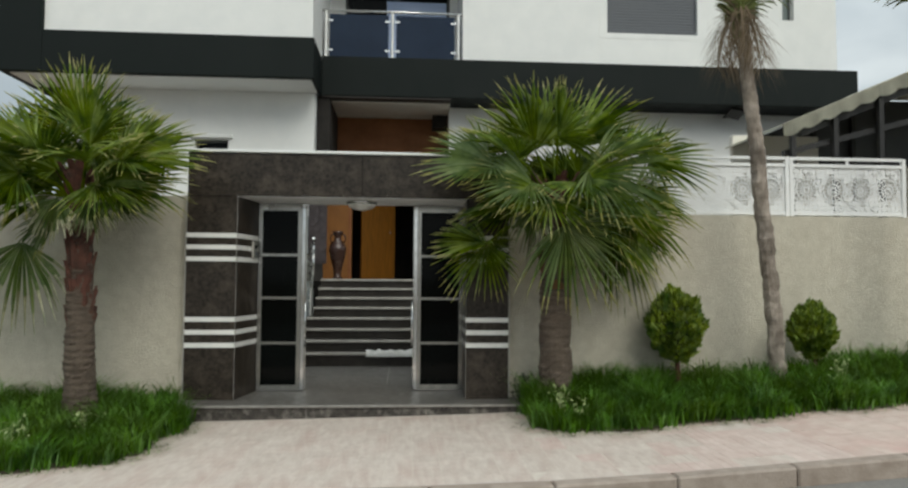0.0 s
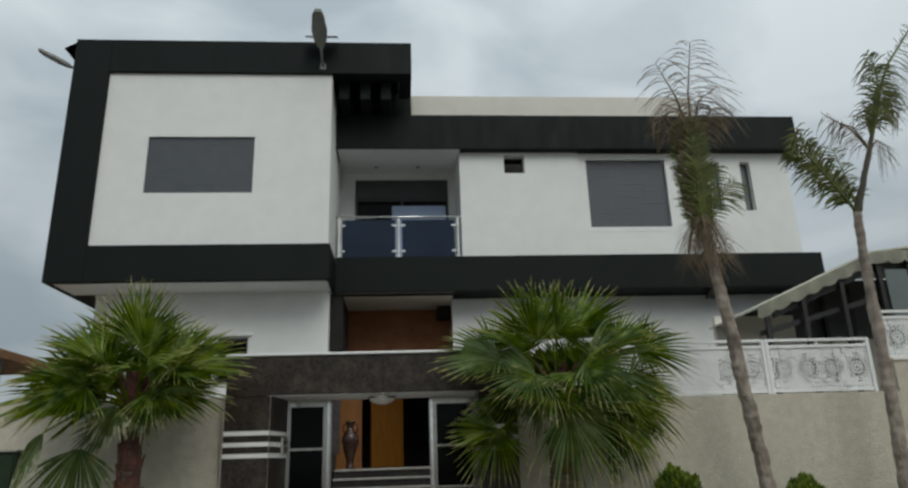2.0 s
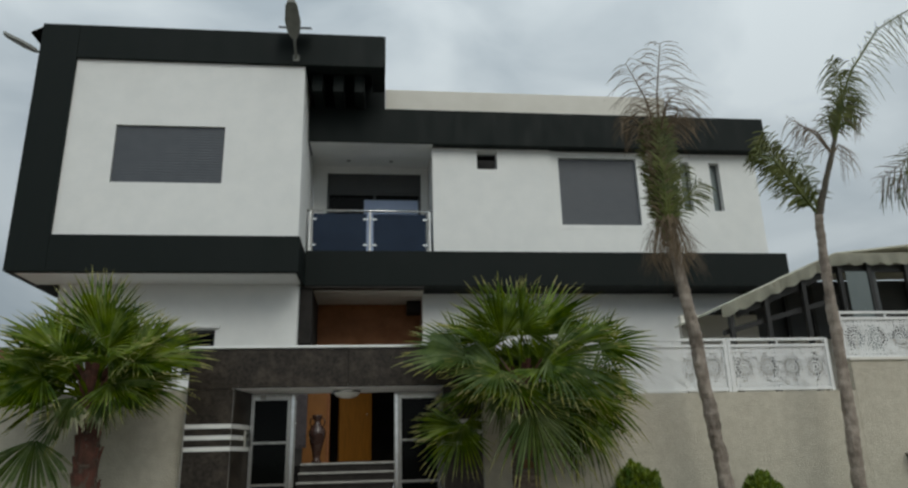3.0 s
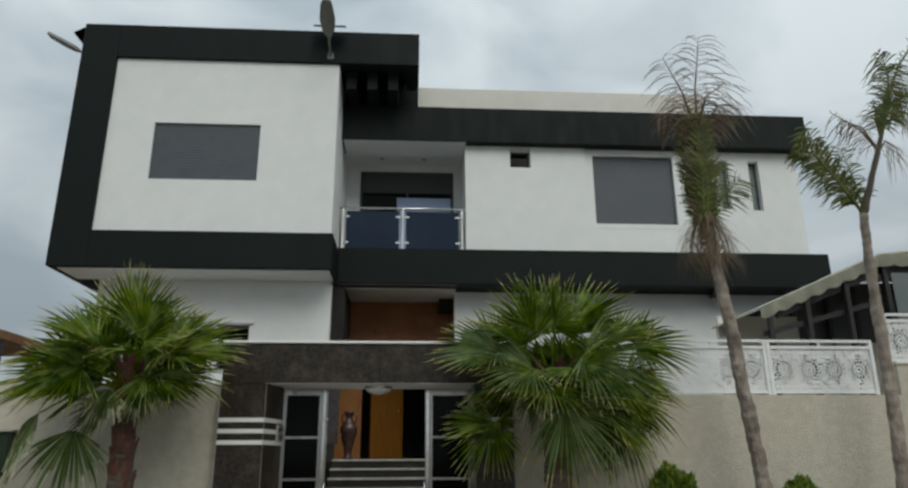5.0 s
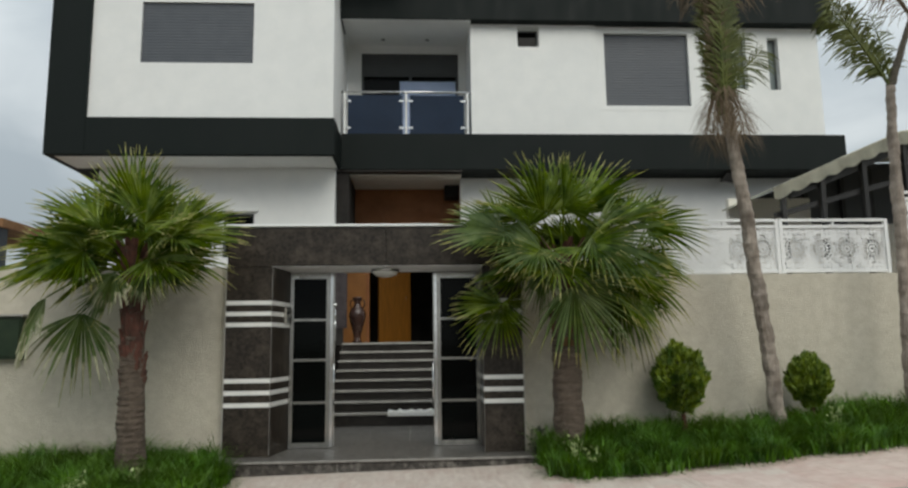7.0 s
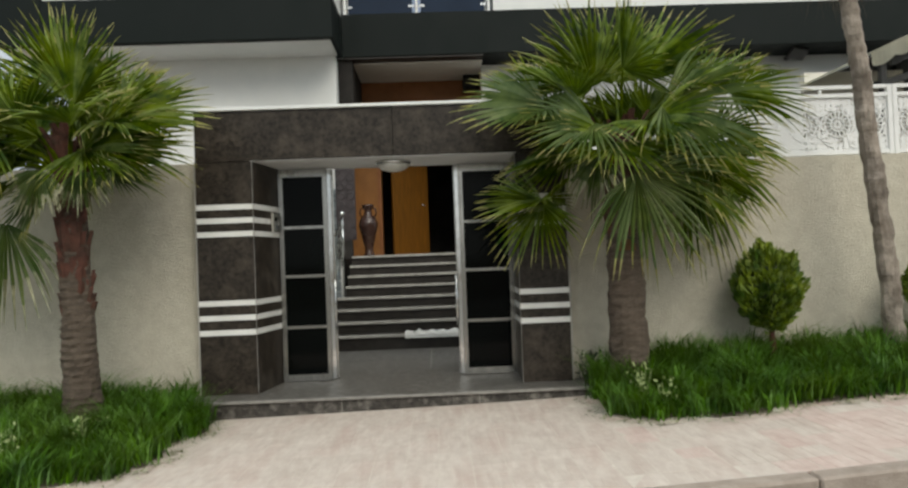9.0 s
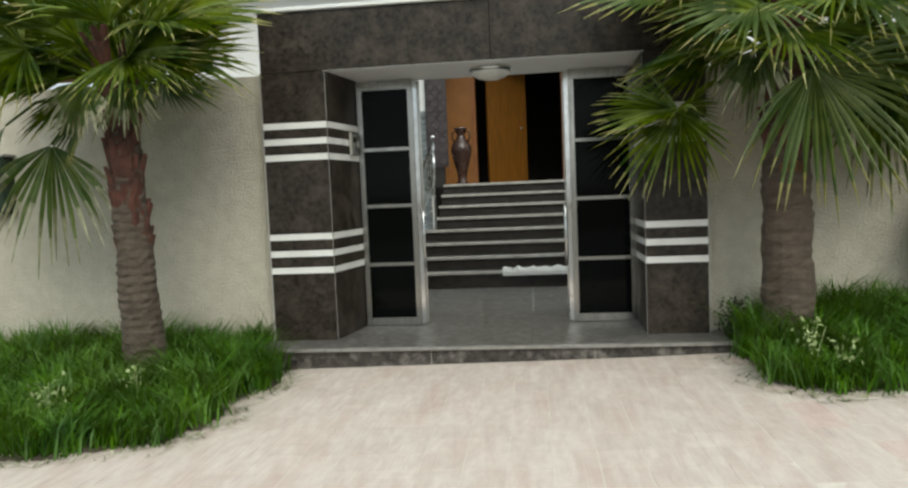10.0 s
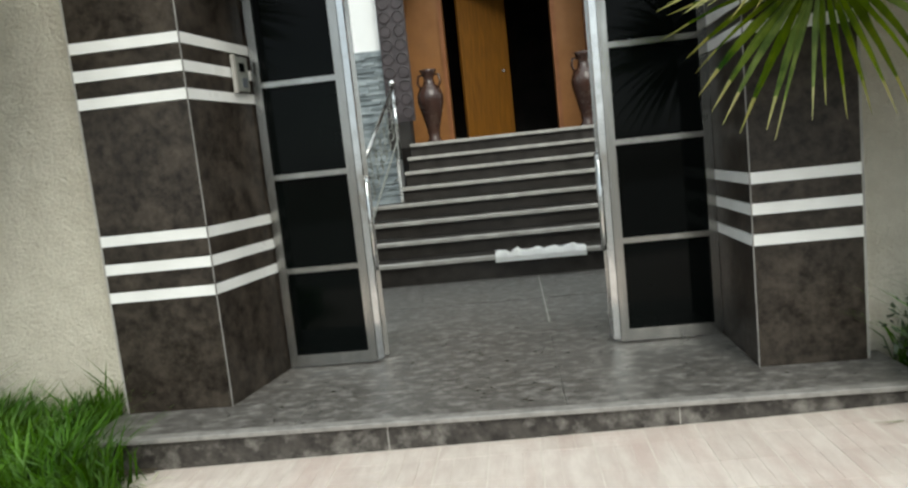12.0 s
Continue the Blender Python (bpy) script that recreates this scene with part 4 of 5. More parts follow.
for i, (x, z) in enumerate(line):
    drop = 0.13 + 0.045 * abs(math.sin(i * math.pi / 6))
    cur = [bm.verts.new((x, CY0 - 0.015 + 0.012 * math.sin(i * 0.9), z + 0.03)), bm.verts.new((x, CY0 - 0.018 + 0.02 * math.sin(i * 0.9), z - drop))]
    if prev:
        bm.faces.new((prev[0], cur[0], cur[1], prev[1]))
    prev = cur
bmesh.ops.solidify(bm, geom=bm.faces[:], thickness=0.006)
part("valance", bm, M["canvas"], canopy, "scalloped canvas valance")
# the roof rises behind its front edge
part("ridge_cloth", prism([(6.9, 4.32), (9.5, 4.62), (13, 4.70), (13, 4.73), (9.5, 4.65), (6.9, 4.345)], CY0 + 0.02, CY1), M["canvas"], canopy)
for x, h in ((5.05, 3.48), (5.65, 3.70), (6.3, 3.98), (6.95, 4.25), (7.45, 4.25), (8.1, 4.25), (9.4, 4.25), (11, 4.25)):
    part("post", box(x - 0.035, x + 0.035, CY0 + 0.03, CY0 + 0.10, Z0, h, 0.004), M["black_metal"], canopy)
    part("post", box(x - 0.035, x + 0.035, CY1 - 0.10, CY1 - 0.03, Z0, h, 0.004), M["black_metal"], canopy)
part("sloping_beam", prism([(4.95, 3.06), (6.95, 3.60), (6.95, 3.68), (4.95, 3.14)], CY0 + 0.11, CY0 + 0.17), M["black_metal"], canopy)
part("beam", prism([(5.2, 3.44), (6.95, 4.17), (12.5, 4.24), (12.5, 4.12), (6.95, 4.05), (5.2, 3.34)], CY0 + 0.105, CY0 + 0.165), M["black_metal"], canopy)
for x in (7.0, 8.15, 9.45):
    part("glass_panel", box(x + 0.05, x + 0.42, CY0 + 0.05, CY0 + 0.06, 2.6, 4.05), M["pane"], canopy, "grey-green glass panel")
part("back_wall", prism([(4.95, Z0), (12.5, Z0), (12.5, 4.36), (6.95, 4.28), (5.0, 3.48)], CY1, CY1 + 0.06), M["shutter_dark"], canopy, "dark back of the terrace")
part("low_wall", box(4.95, 6.35, CY1 - 0.11, CY1 - 0.004, Z0, 3.66), M["cream"], canopy, "pale terrace wall")
part("low_wall", box(6.352, 12.5, CY1 - 0.10, CY1 - 0.004, Z0, 3.22), M["cream"], canopy, "pale low terrace wall")
part("curtain", box(7.42, 7.62, CY0 + 0.12, CY0 + 0.20, 2.5, 4.1, 0.02), M["shutter_dark"], canopy, "dark gathered curtain")
part("sofa_back", box(7.1, 9.2, CY0 + 0.4, CY0 + 0.7, Z0, 2.75, 0.05), M["canvas"], canopy)

floodlight = thing("wall_floodlight", (6.1, 13.1, 4.5), "small black floodlight under the eaves", "lamp")
bm = box(-0.14, 0.14, -0.16, 0.10, -0.04, 0.04, 0.01)
bmesh.ops.transform(bm, matrix=pose(6.10, 12.9, 4.57, -25, 12, 0), verts=bm.verts)
part("head", bm, M["black_metal"], floodlight)
part("bracket", box(6.07, 6.13, 12.9, 13.298, 4.58, 4.62), M["black_metal"], floodlight)

# ---- neighbouring plot behind the west wall ----
shed = thing("neighbour_shed", (-8.5, 10.2, 0), "dark sheeted neighbouring shed with a clay-coloured edge", "shed")
part("wall", box(-12.5, -6.45, 10.0, 10.2, 0, 3.12), M["tarp"], shed)
part("roof_edge", box(-12.5, -6.40, 9.96, 12, 3.122, 3.26, 0.01), M["clay"], shed, "orange clay roof edge")


# ---- palms and plants ----
def fan_leaf(rnd, hub, tip, kind="green"):
    """A fan leaf whose stalk rises from the crown's heart to hub and whose middle segment ends near tip."""
    hub, tip = Vector(hub), Vector(tip)
    bm = bmesh.new()
    bow = Vector((0, 0, 0.10 * hub.length))
    stalk = [Vector((0, 0, -0.08)), hub * 0.35 + bow * 0.8, hub * 0.72 + bow, hub]
    add_tube(bm, stalk, [0.021, 0.014, 0.012, 0.009], 6)
    ahead = tip - hub
    radius = ahead.length
    ahead.normalize()
    face = Vector((rnd.uniform(-0.55, 0.55), rnd.uniform(-0.85, -0.25), rnd.uniform(0.5, 0.95) - 0.3 * max(0.0, ahead.z)))
    face = (face - ahead * face.dot(ahead)).normalized()
    across = face.cross(ahead)
    dry = kind == "dry"
    count, spread = (20, 66) if dry else (30, 88)
    sag = 0.70 if dry else 0.14 + 0.14 * max(0.0, -ahead.z) + rnd.uniform(0, 0.10)
    step = 2 * radians(spread) / count
    for i in range(count):
        u = (i + 0.5) / count * 2 - 1
        a = radians(spread) * u + rnd.uniform(-0.16, 0.16) * step
        rr = radius * (1 - 0.26 * abs(u) ** 2) * rnd.uniform(0.90, 1.06)
        split = rnd.uniform(0.26, 0.42) if dry else rnd.uniform(0.36, 0.54)
        swing, twist = rnd.uniform(-0.35, 0.35) * step, rnd.uniform(-0.5, 0.5)
        loose = rnd.uniform(0.4, 1.5) if dry else rnd.uniform(1.6, 3.0) if rnd.random() < 0.12 else rnd.uniform(0.4, 1.4)
        rows = []
        for f in (0.03, split * 0.55, split, 0.66, 0.84, 1.0):
            free = max(0.0, f - split)
            b = a + swing * free * 2
            d, n = ahead * math.cos(b) + across * math.sin(b), across * math.cos(b) - ahead * math.sin(b)
            half = rr * math.tan(step / 2)
            w = half * f * 1.02 if free == 0 else half * split * max(0.05, 1.0 - free / (1.02 - split)) * 1.14
            if dry and free:
                w = 0.029 * max(0.1, 1.0 - free / (1.05 - split))
            c = hub + d * rr * f + face * rr * ((0.10 if dry else 0.50) * abs(u) ** 1.3 * f - 0.07 * f * f)
            c.z -= sag * loose * rr * max(0.0, f - 0.35) ** 2
            side = (n + face * twist * free).normalized() * w
            fold = face * w * 0.75
            rows.append([bm.verts.new(q) for q in (c - side - fold, c + fold, c + side - fold)])
        for k, (r0, r1) in enumerate(zip(rows, rows[1:])):
            for m in (0, 1):
                bm.faces.new((r0[m], r0[m + 1], r1[m + 1], r1[m])).material_index = 1 if k == 4 or dry and k == 3 and i % 3 else 0
    me = to_mesh("frond", bm, M[{"green": "fan", "grey": "fan_grey", "dry": "fan_grey"}[kind]])
    me.materials.append(M["fan_dry" if dry else "fan_tip"])
    return me


def ringed_trunk(points, radii, rings, seed, sides=18, knob=0.0032, lump=0.10):
    rnd = random.Random(seed)
    bm = bmesh.new()
    total = len(rings)
    rows = []
    for i, f in enumerate(rings):
        k = f * (len(points) - 1)
        j = min(int(k), len(points) - 2)
        c = Vector(points[j]).lerp(Vector(points[j + 1]), k - j)
        r = radii[j] + (radii[j + 1] - radii[j]) * (k - j) + (knob if i % 2 else -knob)
        rows.append([bm.verts.new(c + Vector((math.cos(t), math.sin(t), 0)) * (r * (rnd.uniform(0.95, 1.05) + lump * noise.noise(Vector((math.cos(t) * 0.9, math.sin(t) * 0.9, c.z * 5.5 + seed))))) + Vector((0, 0, rnd.uniform(-0.006, 0.006)))) for t in [2 * math.pi * s / sides for s in range(sides)]])
    for r0, r1 in zip(rows, rows[1:]):
        for s in range(sides):
            bm.faces.new((r0[s], r0[(s + 1) % sides], r1[(s + 1) % sides], r1[s]))
    bm.faces.new(rows[0][::-1]), bm.faces.new(rows[-1])
    return bm


def fan_palm(base, trunk_h, r0, r1, crown_z, seed, label, leaves, grey=(), dry=(), inner=12, boot_from=0.55, scar=False, lean=0.0):
    rnd = random.Random(seed)
    v = thing("fan_palm", base, label, "palm")
    n = int(trunk_h / 0.028)
    part("trunk", ringed_trunk([(0, 0, -0.15), (lean * boot_from, 0, trunk_h * boot_from), (lean, 0, trunk_h)], [r0, (r0 + r1) / 2, r1], [i / n for i in range(n + 1)], seed), M["trunk"], v, "ringed grey-brown trunk", local=True)
    # old leaf bases clasp the upper trunk
    bm = bmesh.new()
    zb = trunk_h * boot_from
    while zb < crown_z + 0.24:
        for k in range(6):
            a = rnd.uniform(0, 2 * math.pi)
            rr = r1 * 0.98
            d, s = Vector((math.cos(a), math.sin(a), 0)), Vector((-math.sin(a), math.cos(a), 0))
            top_ = max(0.0, zb - crown_z + 0.15)
            hgt, wd, out = rnd.uniform(0.12, 0.22), rnd.uniform(0.04, 0.07), rnd.uniform(0.0, 0.05) + 0.35 * top_
            o = d * (rr - 0.01) + Vector((lean * min(1.0, zb / trunk_h), 0, zb + rnd.uniform(-0.04, 0.04)))
            low_ = [bm.verts.new(o - s * wd), bm.verts.new(o + d * 0.022), bm.verts.new(o + s * wd)]
            peak = [bm.verts.new(o + d * out - s * wd * 0.4 + Vector((0, 0, hgt))), bm.verts.new(o + d * (out + 0.02) + Vector((0, 0, hgt))), bm.verts.new(o + d * out + s * wd * 0.4 + Vector((0, 0, hgt)))]
            bm.faces.new((low_[0], low_[1], peak[1], peak[0])), bm.faces.new((low_[1], low_[2], peak[2], peak[1])), bm.faces.new(peak), bm.faces.new(low_)
            bm.faces.new((low_[2], low_[0], peak[0], peak[2]))
        zb += 0.055
    part("boot_cover", bm, M["boots"], v, "reddish brown old leaf bases", local=True)
    if scar:
        bm = bmesh.new()
        zs = trunk_h * boot_from
        grid = [[bm.verts.new((r * math.cos(a), r * math.sin(a), zs + 0.02 + 0.10 * k / 3 - 0.03 * abs(a - radians(262)) * k)) for a, r in [(radians(236 + 9 * q), (r0 + r1) / 2 + 0.012 - 0.004 * k) for q in range(7)]] for k in range(4)]
        for g0, g1 in zip(grid, grid[1:]):
            for q in range(6):
                bm.faces.new((g0[q], g0[q + 1], g1[q + 1], g1[q]))
        bmesh.ops.solidify(bm, geom=bm.faces[:], thickness=0.01)
        part("leaf_scar", bm, M["clay"], v, "pale cut leaf scar", local=True)

    heart = Vector((lean, 0, crown_z))
    for kind, rows in (("green", leaves), ("grey", grey), ("dry", dry)):
        for hx, hy, hz, tx, ty, tz in rows:
            ob = part("frond", fan_leaf(rnd, (hx, hy, hz), (tx, ty, tz), kind), None, v, "drooping half-dry frond" if kind == "dry" else "", local=True)
            ob.location = heart
    # younger leaves fill the heart and the far side of the crown
    for i in range(inner):
        az, el = radians(20 + 137.5 * i), radians(rnd.uniform(8, 62))
        way_ = Vector((math.cos(az) * math.cos(el), abs(math.sin(az)) * math.cos(el) * (1 if i % 4 else -0.6), math.sin(el)))
        hub = way_ * rnd.uniform(0.34, 0.50)
        ob = part("frond", fan_leaf(rnd, hub, hub + (way_ + Vector((0, 0, rnd.uniform(-0.35, 0.1)))) * rnd.uniform(0.58, 0.74)), None, v, local=True)
        ob.location = heart
    return v


fan_palm((-3.05, 6.56, lie(-3.05)), 2.04, 0.150, 0.094, 2.06, 11, "fan palm with bushy green crown in the grass",
         leaves=((-0.12, 0.10, 0.62, -0.38, 0.22, 1.44), (0.00, 0.05, 0.66, 0.10, 0.10, 1.42), (0.14, 0.25, 0.55, 0.32, 0.40, 1.20), (0.40, 0.10, 0.44, 0.92, 0.15, 0.85),
                 (0.44, -0.20, 0.37, 1.22, -0.30, 0.40), (0.37, -0.10, 0.16, 1.08, -0.20, 0.07), (0.28, -0.50, 0.30, 0.67, -0.98, 0.45), (-0.07, -0.50, 0.30, -0.23, -1.05, 0.50),
                 (-0.37, 0.10, 0.46, -1.00, 0.10, 0.85), (-0.44, -0.10, 0.28, -1.12, -0.20, 0.20), (-0.30, -0.45, 0.20, -0.78, -0.90, 0.02), (0.28, -0.35, 0.14, 0.83, -0.60, 0.0),
                 (-0.40, 0.30, 0.10, -0.95, 0.60, -0.05), (-0.42, 0.15, 0.24, -1.05, 0.25, 0.28), (-0.20, -0.42, 0.42, -0.62, -0.85, 0.72), (0.20, -0.30, 0.48, 0.55, -0.62, 0.92), (-0.50, -0.20, 0.16, -1.28, -0.35, 0.04), (-0.50, 0.10, 0.36, -1.32, 0.12, 0.46)),
         grey=((-0.25, 0.10, -0.08, -0.52, 0.0, -0.50), (0.25, 0.15, 0.05, 0.68, 0.1, -0.12)),
         dry=((-0.44, -0.10, -0.36, -0.47, -0.16, -1.00), (-0.84, 0.0, -0.20, -1.06, -0.10, -0.70), (0.16, -0.18, 0.0, 0.30, -0.30, -0.24), (-0.10, -0.22, 0.02, -0.14, -0.36, -0.26)), inner=20, boot_from=0.44, lean=-0.07)
fan_palm((1.31, 6.84, lie(1.31)), 1.90, 0.168, 0.125, 1.93, 23, "broad fan palm with full green crown beside the gate",
         leaves=((0.02, 0.15, 0.70, -0.10, 0.35, 1.60), (0.20, 0.10, 0.70, 0.72, 0.20, 1.48), (-0.20, 0.0, 0.64, -0.72, -0.05, 1.34), (-0.05, -0.35, 0.70, -0.03, -0.88, 1.10),
                 (-0.60, 0.20, 0.58, -1.15, 0.30, 0.93), (0.90, -0.10, 0.56, 1.58, -0.25, 0.45), (0.80, 0.30, 0.68, 1.25, 0.40, 1.12), (-0.67, 0.05, -0.28, -1.26, -0.03, -0.34),
                 (-0.67, 0.08, -0.30, -1.04, -0.10, -0.75), (0.80, 0.05, 0.02, 1.32, -0.05, -0.40), (-0.63, 0.12, -0.26, -0.38, 0.16, -0.46), (-0.35, 0.25, 0.15, -0.95, 0.40, 0.0), (0.45, -0.30, 0.50, 1.02, -0.52, 0.78), (-0.42, -0.30, 0.50, -0.95, -0.55, 0.80), (0.50, -0.28, 0.05, 1.08, -0.50, -0.12), (0.45, -0.20, -0.10, 0.95, -0.38, -0.55), (0.55, -0.05, -0.08, 0.92, -0.15, -0.74), (0.80, 0.0, 0.25, 1.45, -0.12, 0.02), (0.25, 0.05, 0.10, 0.62, 0.0, -0.50), (0.10, -0.50, 0.26, 0.26, -1.08, 0.12), (-0.16, -0.48, 0.10, -0.38, -1.0, -0.16)),
         grey=((-0.65, -0.20, 0.46, -1.40, -0.35, 0.42), (0.20, -0.50, 0.37, 0.95, -0.85, 0.10), (0.0, -0.45, -0.13, 0.38, -0.62, -0.80), (-0.33, -0.50, 0.25, -0.90, -0.80, 0.10)),
         dry=((0.75, 0.30, -0.05, 1.0, 0.35, -0.75), (0.12, -0.24, 0.10, 0.22, -0.40, -0.22), (-0.22, -0.16, 0.05, -0.36, -0.24, -0.30), (0.34, -0.05, -0.05, 0.50, -0.10, -0.52)), inner=20, scar=True, boot_from=0.62)


def feather(rnd, pts, leaflet, count, dry=False, droop=0.4, width=0.0095, flat=(1, 0, 0), open_=0.85):
    """A feather frond along the curve through pts; its long leaflets leave it on both sides and curl down."""
    bm = bmesh.new()
    P = [Vector(p) for p in pts]

    def at(t):
        k = t * (len(P) - 1)
        j = min(int(k), len(P) - 2)
        return P[j].lerp(P[j + 1], k - j), (P[j + 1] - P[j]).normalized()

    add_tube(bm, [at(i / 8)[0] for i in range(9)], [0.018 - 0.014 * i / 8 for i in range(9)], 5)
    plane = Vector(flat)
    for i in range(count):
        t = 0.10 + 0.90 * (i + rnd.random()) / count
        c, d = at(min(t, 0.999))
        side = plane + Vector((rnd.uniform(-0.25, 0.25), rnd.uniform(-0.45, 0.45), rnd.uniform(-0.15, 0.15)))
        side = (side - d * side.dot(d)).normalized() * (1 if i % 2 else -1)
        ln = leaflet * (0.55 + 0.60 * math.sin(math.pi * min(1, t * 0.85 + 0.12))) * rnd.uniform(0.75, 1.15)
        way_ = (side * open_ + d * rnd.uniform(0.45, 0.85)).normalized()
        fall = droop * rnd.uniform(0.5, 1.5)
        prev = None
        for f in (0.0, 0.3, 0.6, 0.85, 1.0):
            q = c + way_ * ln * f - Vector((0, 0, fall * ln * f * f))
            w = d * width * (0.6 if f == 0 else 1.0 if f < 0.8 else 0.6 if f < 1 else 0.12)
            cur = (bm.verts.new(q - w), bm.verts.new(q + w))
            if prev:
                bm.faces.new((prev[0], prev[1], cur[1], cur[0]))
            prev = cur
    return to_mesh("frond", bm, M["feather_dry" if dry else "feather"])


def slim_trunk(pts, radii, seed):
    n = 70
    return ringed_trunk(pts, radii, [i / n for i in range(n + 1)], seed, 14, 0.003, 0.32)


def young_palm(base, trunk, radii, fronds, seed, label, neck):
    """A slim palm; its stem is dark and green-sheathed from the trunk's point number neck upwards."""
    rnd = random.Random(seed)
    v = thing("feather_palm", base, label, "palm")
    part("trunk", slim_trunk(trunk[:neck + 1], radii[:neck + 1], seed), M["pale_trunk"], v, "slim scarred pale trunk", local=True)
    if neck < len(trunk) - 1:
        part("stem", slim_trunk(trunk[neck:], radii[neck:], seed + 1), M["dark_bark"], v, "dark sheathed upper stem", local=True)
    for pts, leaflet, count, dry, droop, *rest in fronds:
        part("frond", feather(rnd, pts, leaflet, count, dry, droop, *rest), None, v, "dry brown frond" if dry else "", local=True)
    return v


def ring(n, turn, *profile):
    """n curves round the stem, each through the (reach, height) pairs of the profile."""
    return [[(r * math.cos(k * 2 * math.pi / n + turn), r * math.sin(k * 2 * math.pi / n + turn), z) for r, z in profile] for k in range(n)]


def moved(curve, dx):
    return [(x + dx, y, z) for x, y, z in curve]


# first slim palm: brown skirt, a narrow green column, a dry mass and an open top
THIN, X = 0.0055, (1, 0, 0)
F1 = [(moved(c, -0.36), 0.26, 40, True, 1.1, THIN) for c in ring(9, 0.2, (0.03, 3.95), (0.11, 3.85), (0.19, 3.60), (0.24, 3.34))]
F1 += [(moved(c, -0.38), 0.22, 120, k in (3, 6), 0.3, 0.009, X, 0.52) for k, c in enumerate(ring(11, 0.5, (0.03, 3.6), (0.09, 4.1), (0.12, 4.6), (0.13, 5.15)))]
F1 += [(moved(c, -0.36), 0.24, 34, True, 0.9, THIN) for c in ring(8, 0.0, (0.03, 4.75), (0.14, 5.05), (0.32, 5.25), (0.46, 5.18))]
F1 += [([(-0.36, 0, 3.75), (-0.14, -0.05, 4.12), (0.08, -0.1, 4.32)], 0.26, 46, False, 0.5, 0.009, X, 0.5), ([(-0.36, 0, 3.8), (-0.18, 0.1, 4.3), (0.0, 0.1, 4.62)], 0.22, 46, False, 0.5, 0.009, X, 0.5),
       ([(-0.34, 0, 4.9), (-0.30, 0, 5.6), (-0.20, -0.05, 6.30)], 0.54, 50, True, 0.75, THIN), ([(-0.34, 0, 4.9), (-0.46, 0, 5.5), (-0.66, 0.05, 6.05)], 0.42, 40, True, 0.8, THIN),
       ([(-0.34, 0, 4.9), (-0.16, 0.05, 5.5), (0.16, 0.1, 5.75)], 0.42, 40, True, 0.9, THIN), ([(-0.34, 0, 4.9), (-0.36, 0.2, 5.5), (-0.30, 0.45, 5.9)], 0.36, 22, True, 0.9, THIN)]
young_palm((3.57, 6.8, lie(3.57)), [(0, 0, -0.1), (-0.05, 0, 0.7), (-0.12, 0, 1.5), (-0.19, 0, 2.3), (-0.27, 0, 3.05), (-0.34, 0, 3.75), (-0.37, 0, 4.5), (-0.34, 0, 5.1)],
           [0.090, 0.080, 0.076, 0.072, 0.066, 0.060, 0.05, 0.02], F1, 31, "slim feather palm with half-dry upright fronds", 5)
F2 = [([(0.10, 0, 3.85), (0.0 - 0.06 * k, 0.06 - 0.05 * k, 4.2), (-0.18 - 0.09 * k, 0.16 - 0.10 * k, 4.66 - 0.04 * k), (-0.32 - 0.13 * k, 0.2 - 0.14 * k, 5.10 - 0.16 * k)], 0.30, 56, False, 0.45) for k in range(5)]
F2 += [([(0.12, 0, 3.9), (0.10, 0.05, 4.3), (0.04, 0.1, 4.75)], 0.28, 40, False, 0.4)]
F2 += [([(0.52, 0, 4.85), (0.62, 0.08 * k - 0.16, 5.3), (0.60 + 0.10 * k, 0.12 * k - 0.24, 5.74 - 0.05 * k), (0.48 + 0.20 * k, 0.16 * k - 0.3, 5.90 - 0.12 * k)], 0.30, 50, k == 4, 0.75) for k in range(5)]
F2 += [([(0.45, 0, 4.7), (0.30, 0.05 * k, 5.0), (0.08 - 0.12 * k, 0.05, 5.12 + 0.1 * k)], 0.26, 26, True, 1.1, THIN) for k in range(2)]
F2 += [([(0.40, 0, 4.6), (0.62, 0.06, 4.85), (0.80, 0.1, 4.75)], 0.26, 26, True, 1.2, THIN),
       ([(0.62, 0, 5.2), (0.95, -0.02, 5.9), (1.45, -0.05, 6.55), (2.15, -0.1, 6.98), (2.7, -0.15, 7.0)], 0.30, 120, False, 1.2, 0.007)]
young_palm((5.07, 6.8, lie(5.07)), [(0, 0, -0.1), (0.0, 0, 0.5), (0.03, 0, 1.3), (0.06, 0, 2.2), (0.07, 0, 3.1), (0.11, 0, 3.85), (0.38, 0, 4.5), (0.66, 0, 5.2)],
           [0.085, 0.076, 0.070, 0.063, 0.055, 0.047, 0.034, 0.020], F2, 37, "slim feather palm forking into two crowns", 5)
F3 = []
for i in range(11):
    a = math.pi + (i - 5) * 0.42
    F3.append(([(0, 0, 4.0), (0.4 * math.cos(a), 0.4 * math.sin(a), 4.5), (0.9 * math.cos(a), 0.9 * math.sin(a), 4.6 + 0.05 * (i % 3)), (1.35 * math.cos(a), 1.35 * math.sin(a), 4.35)], 0.40, 60, i == 4, 0.5))
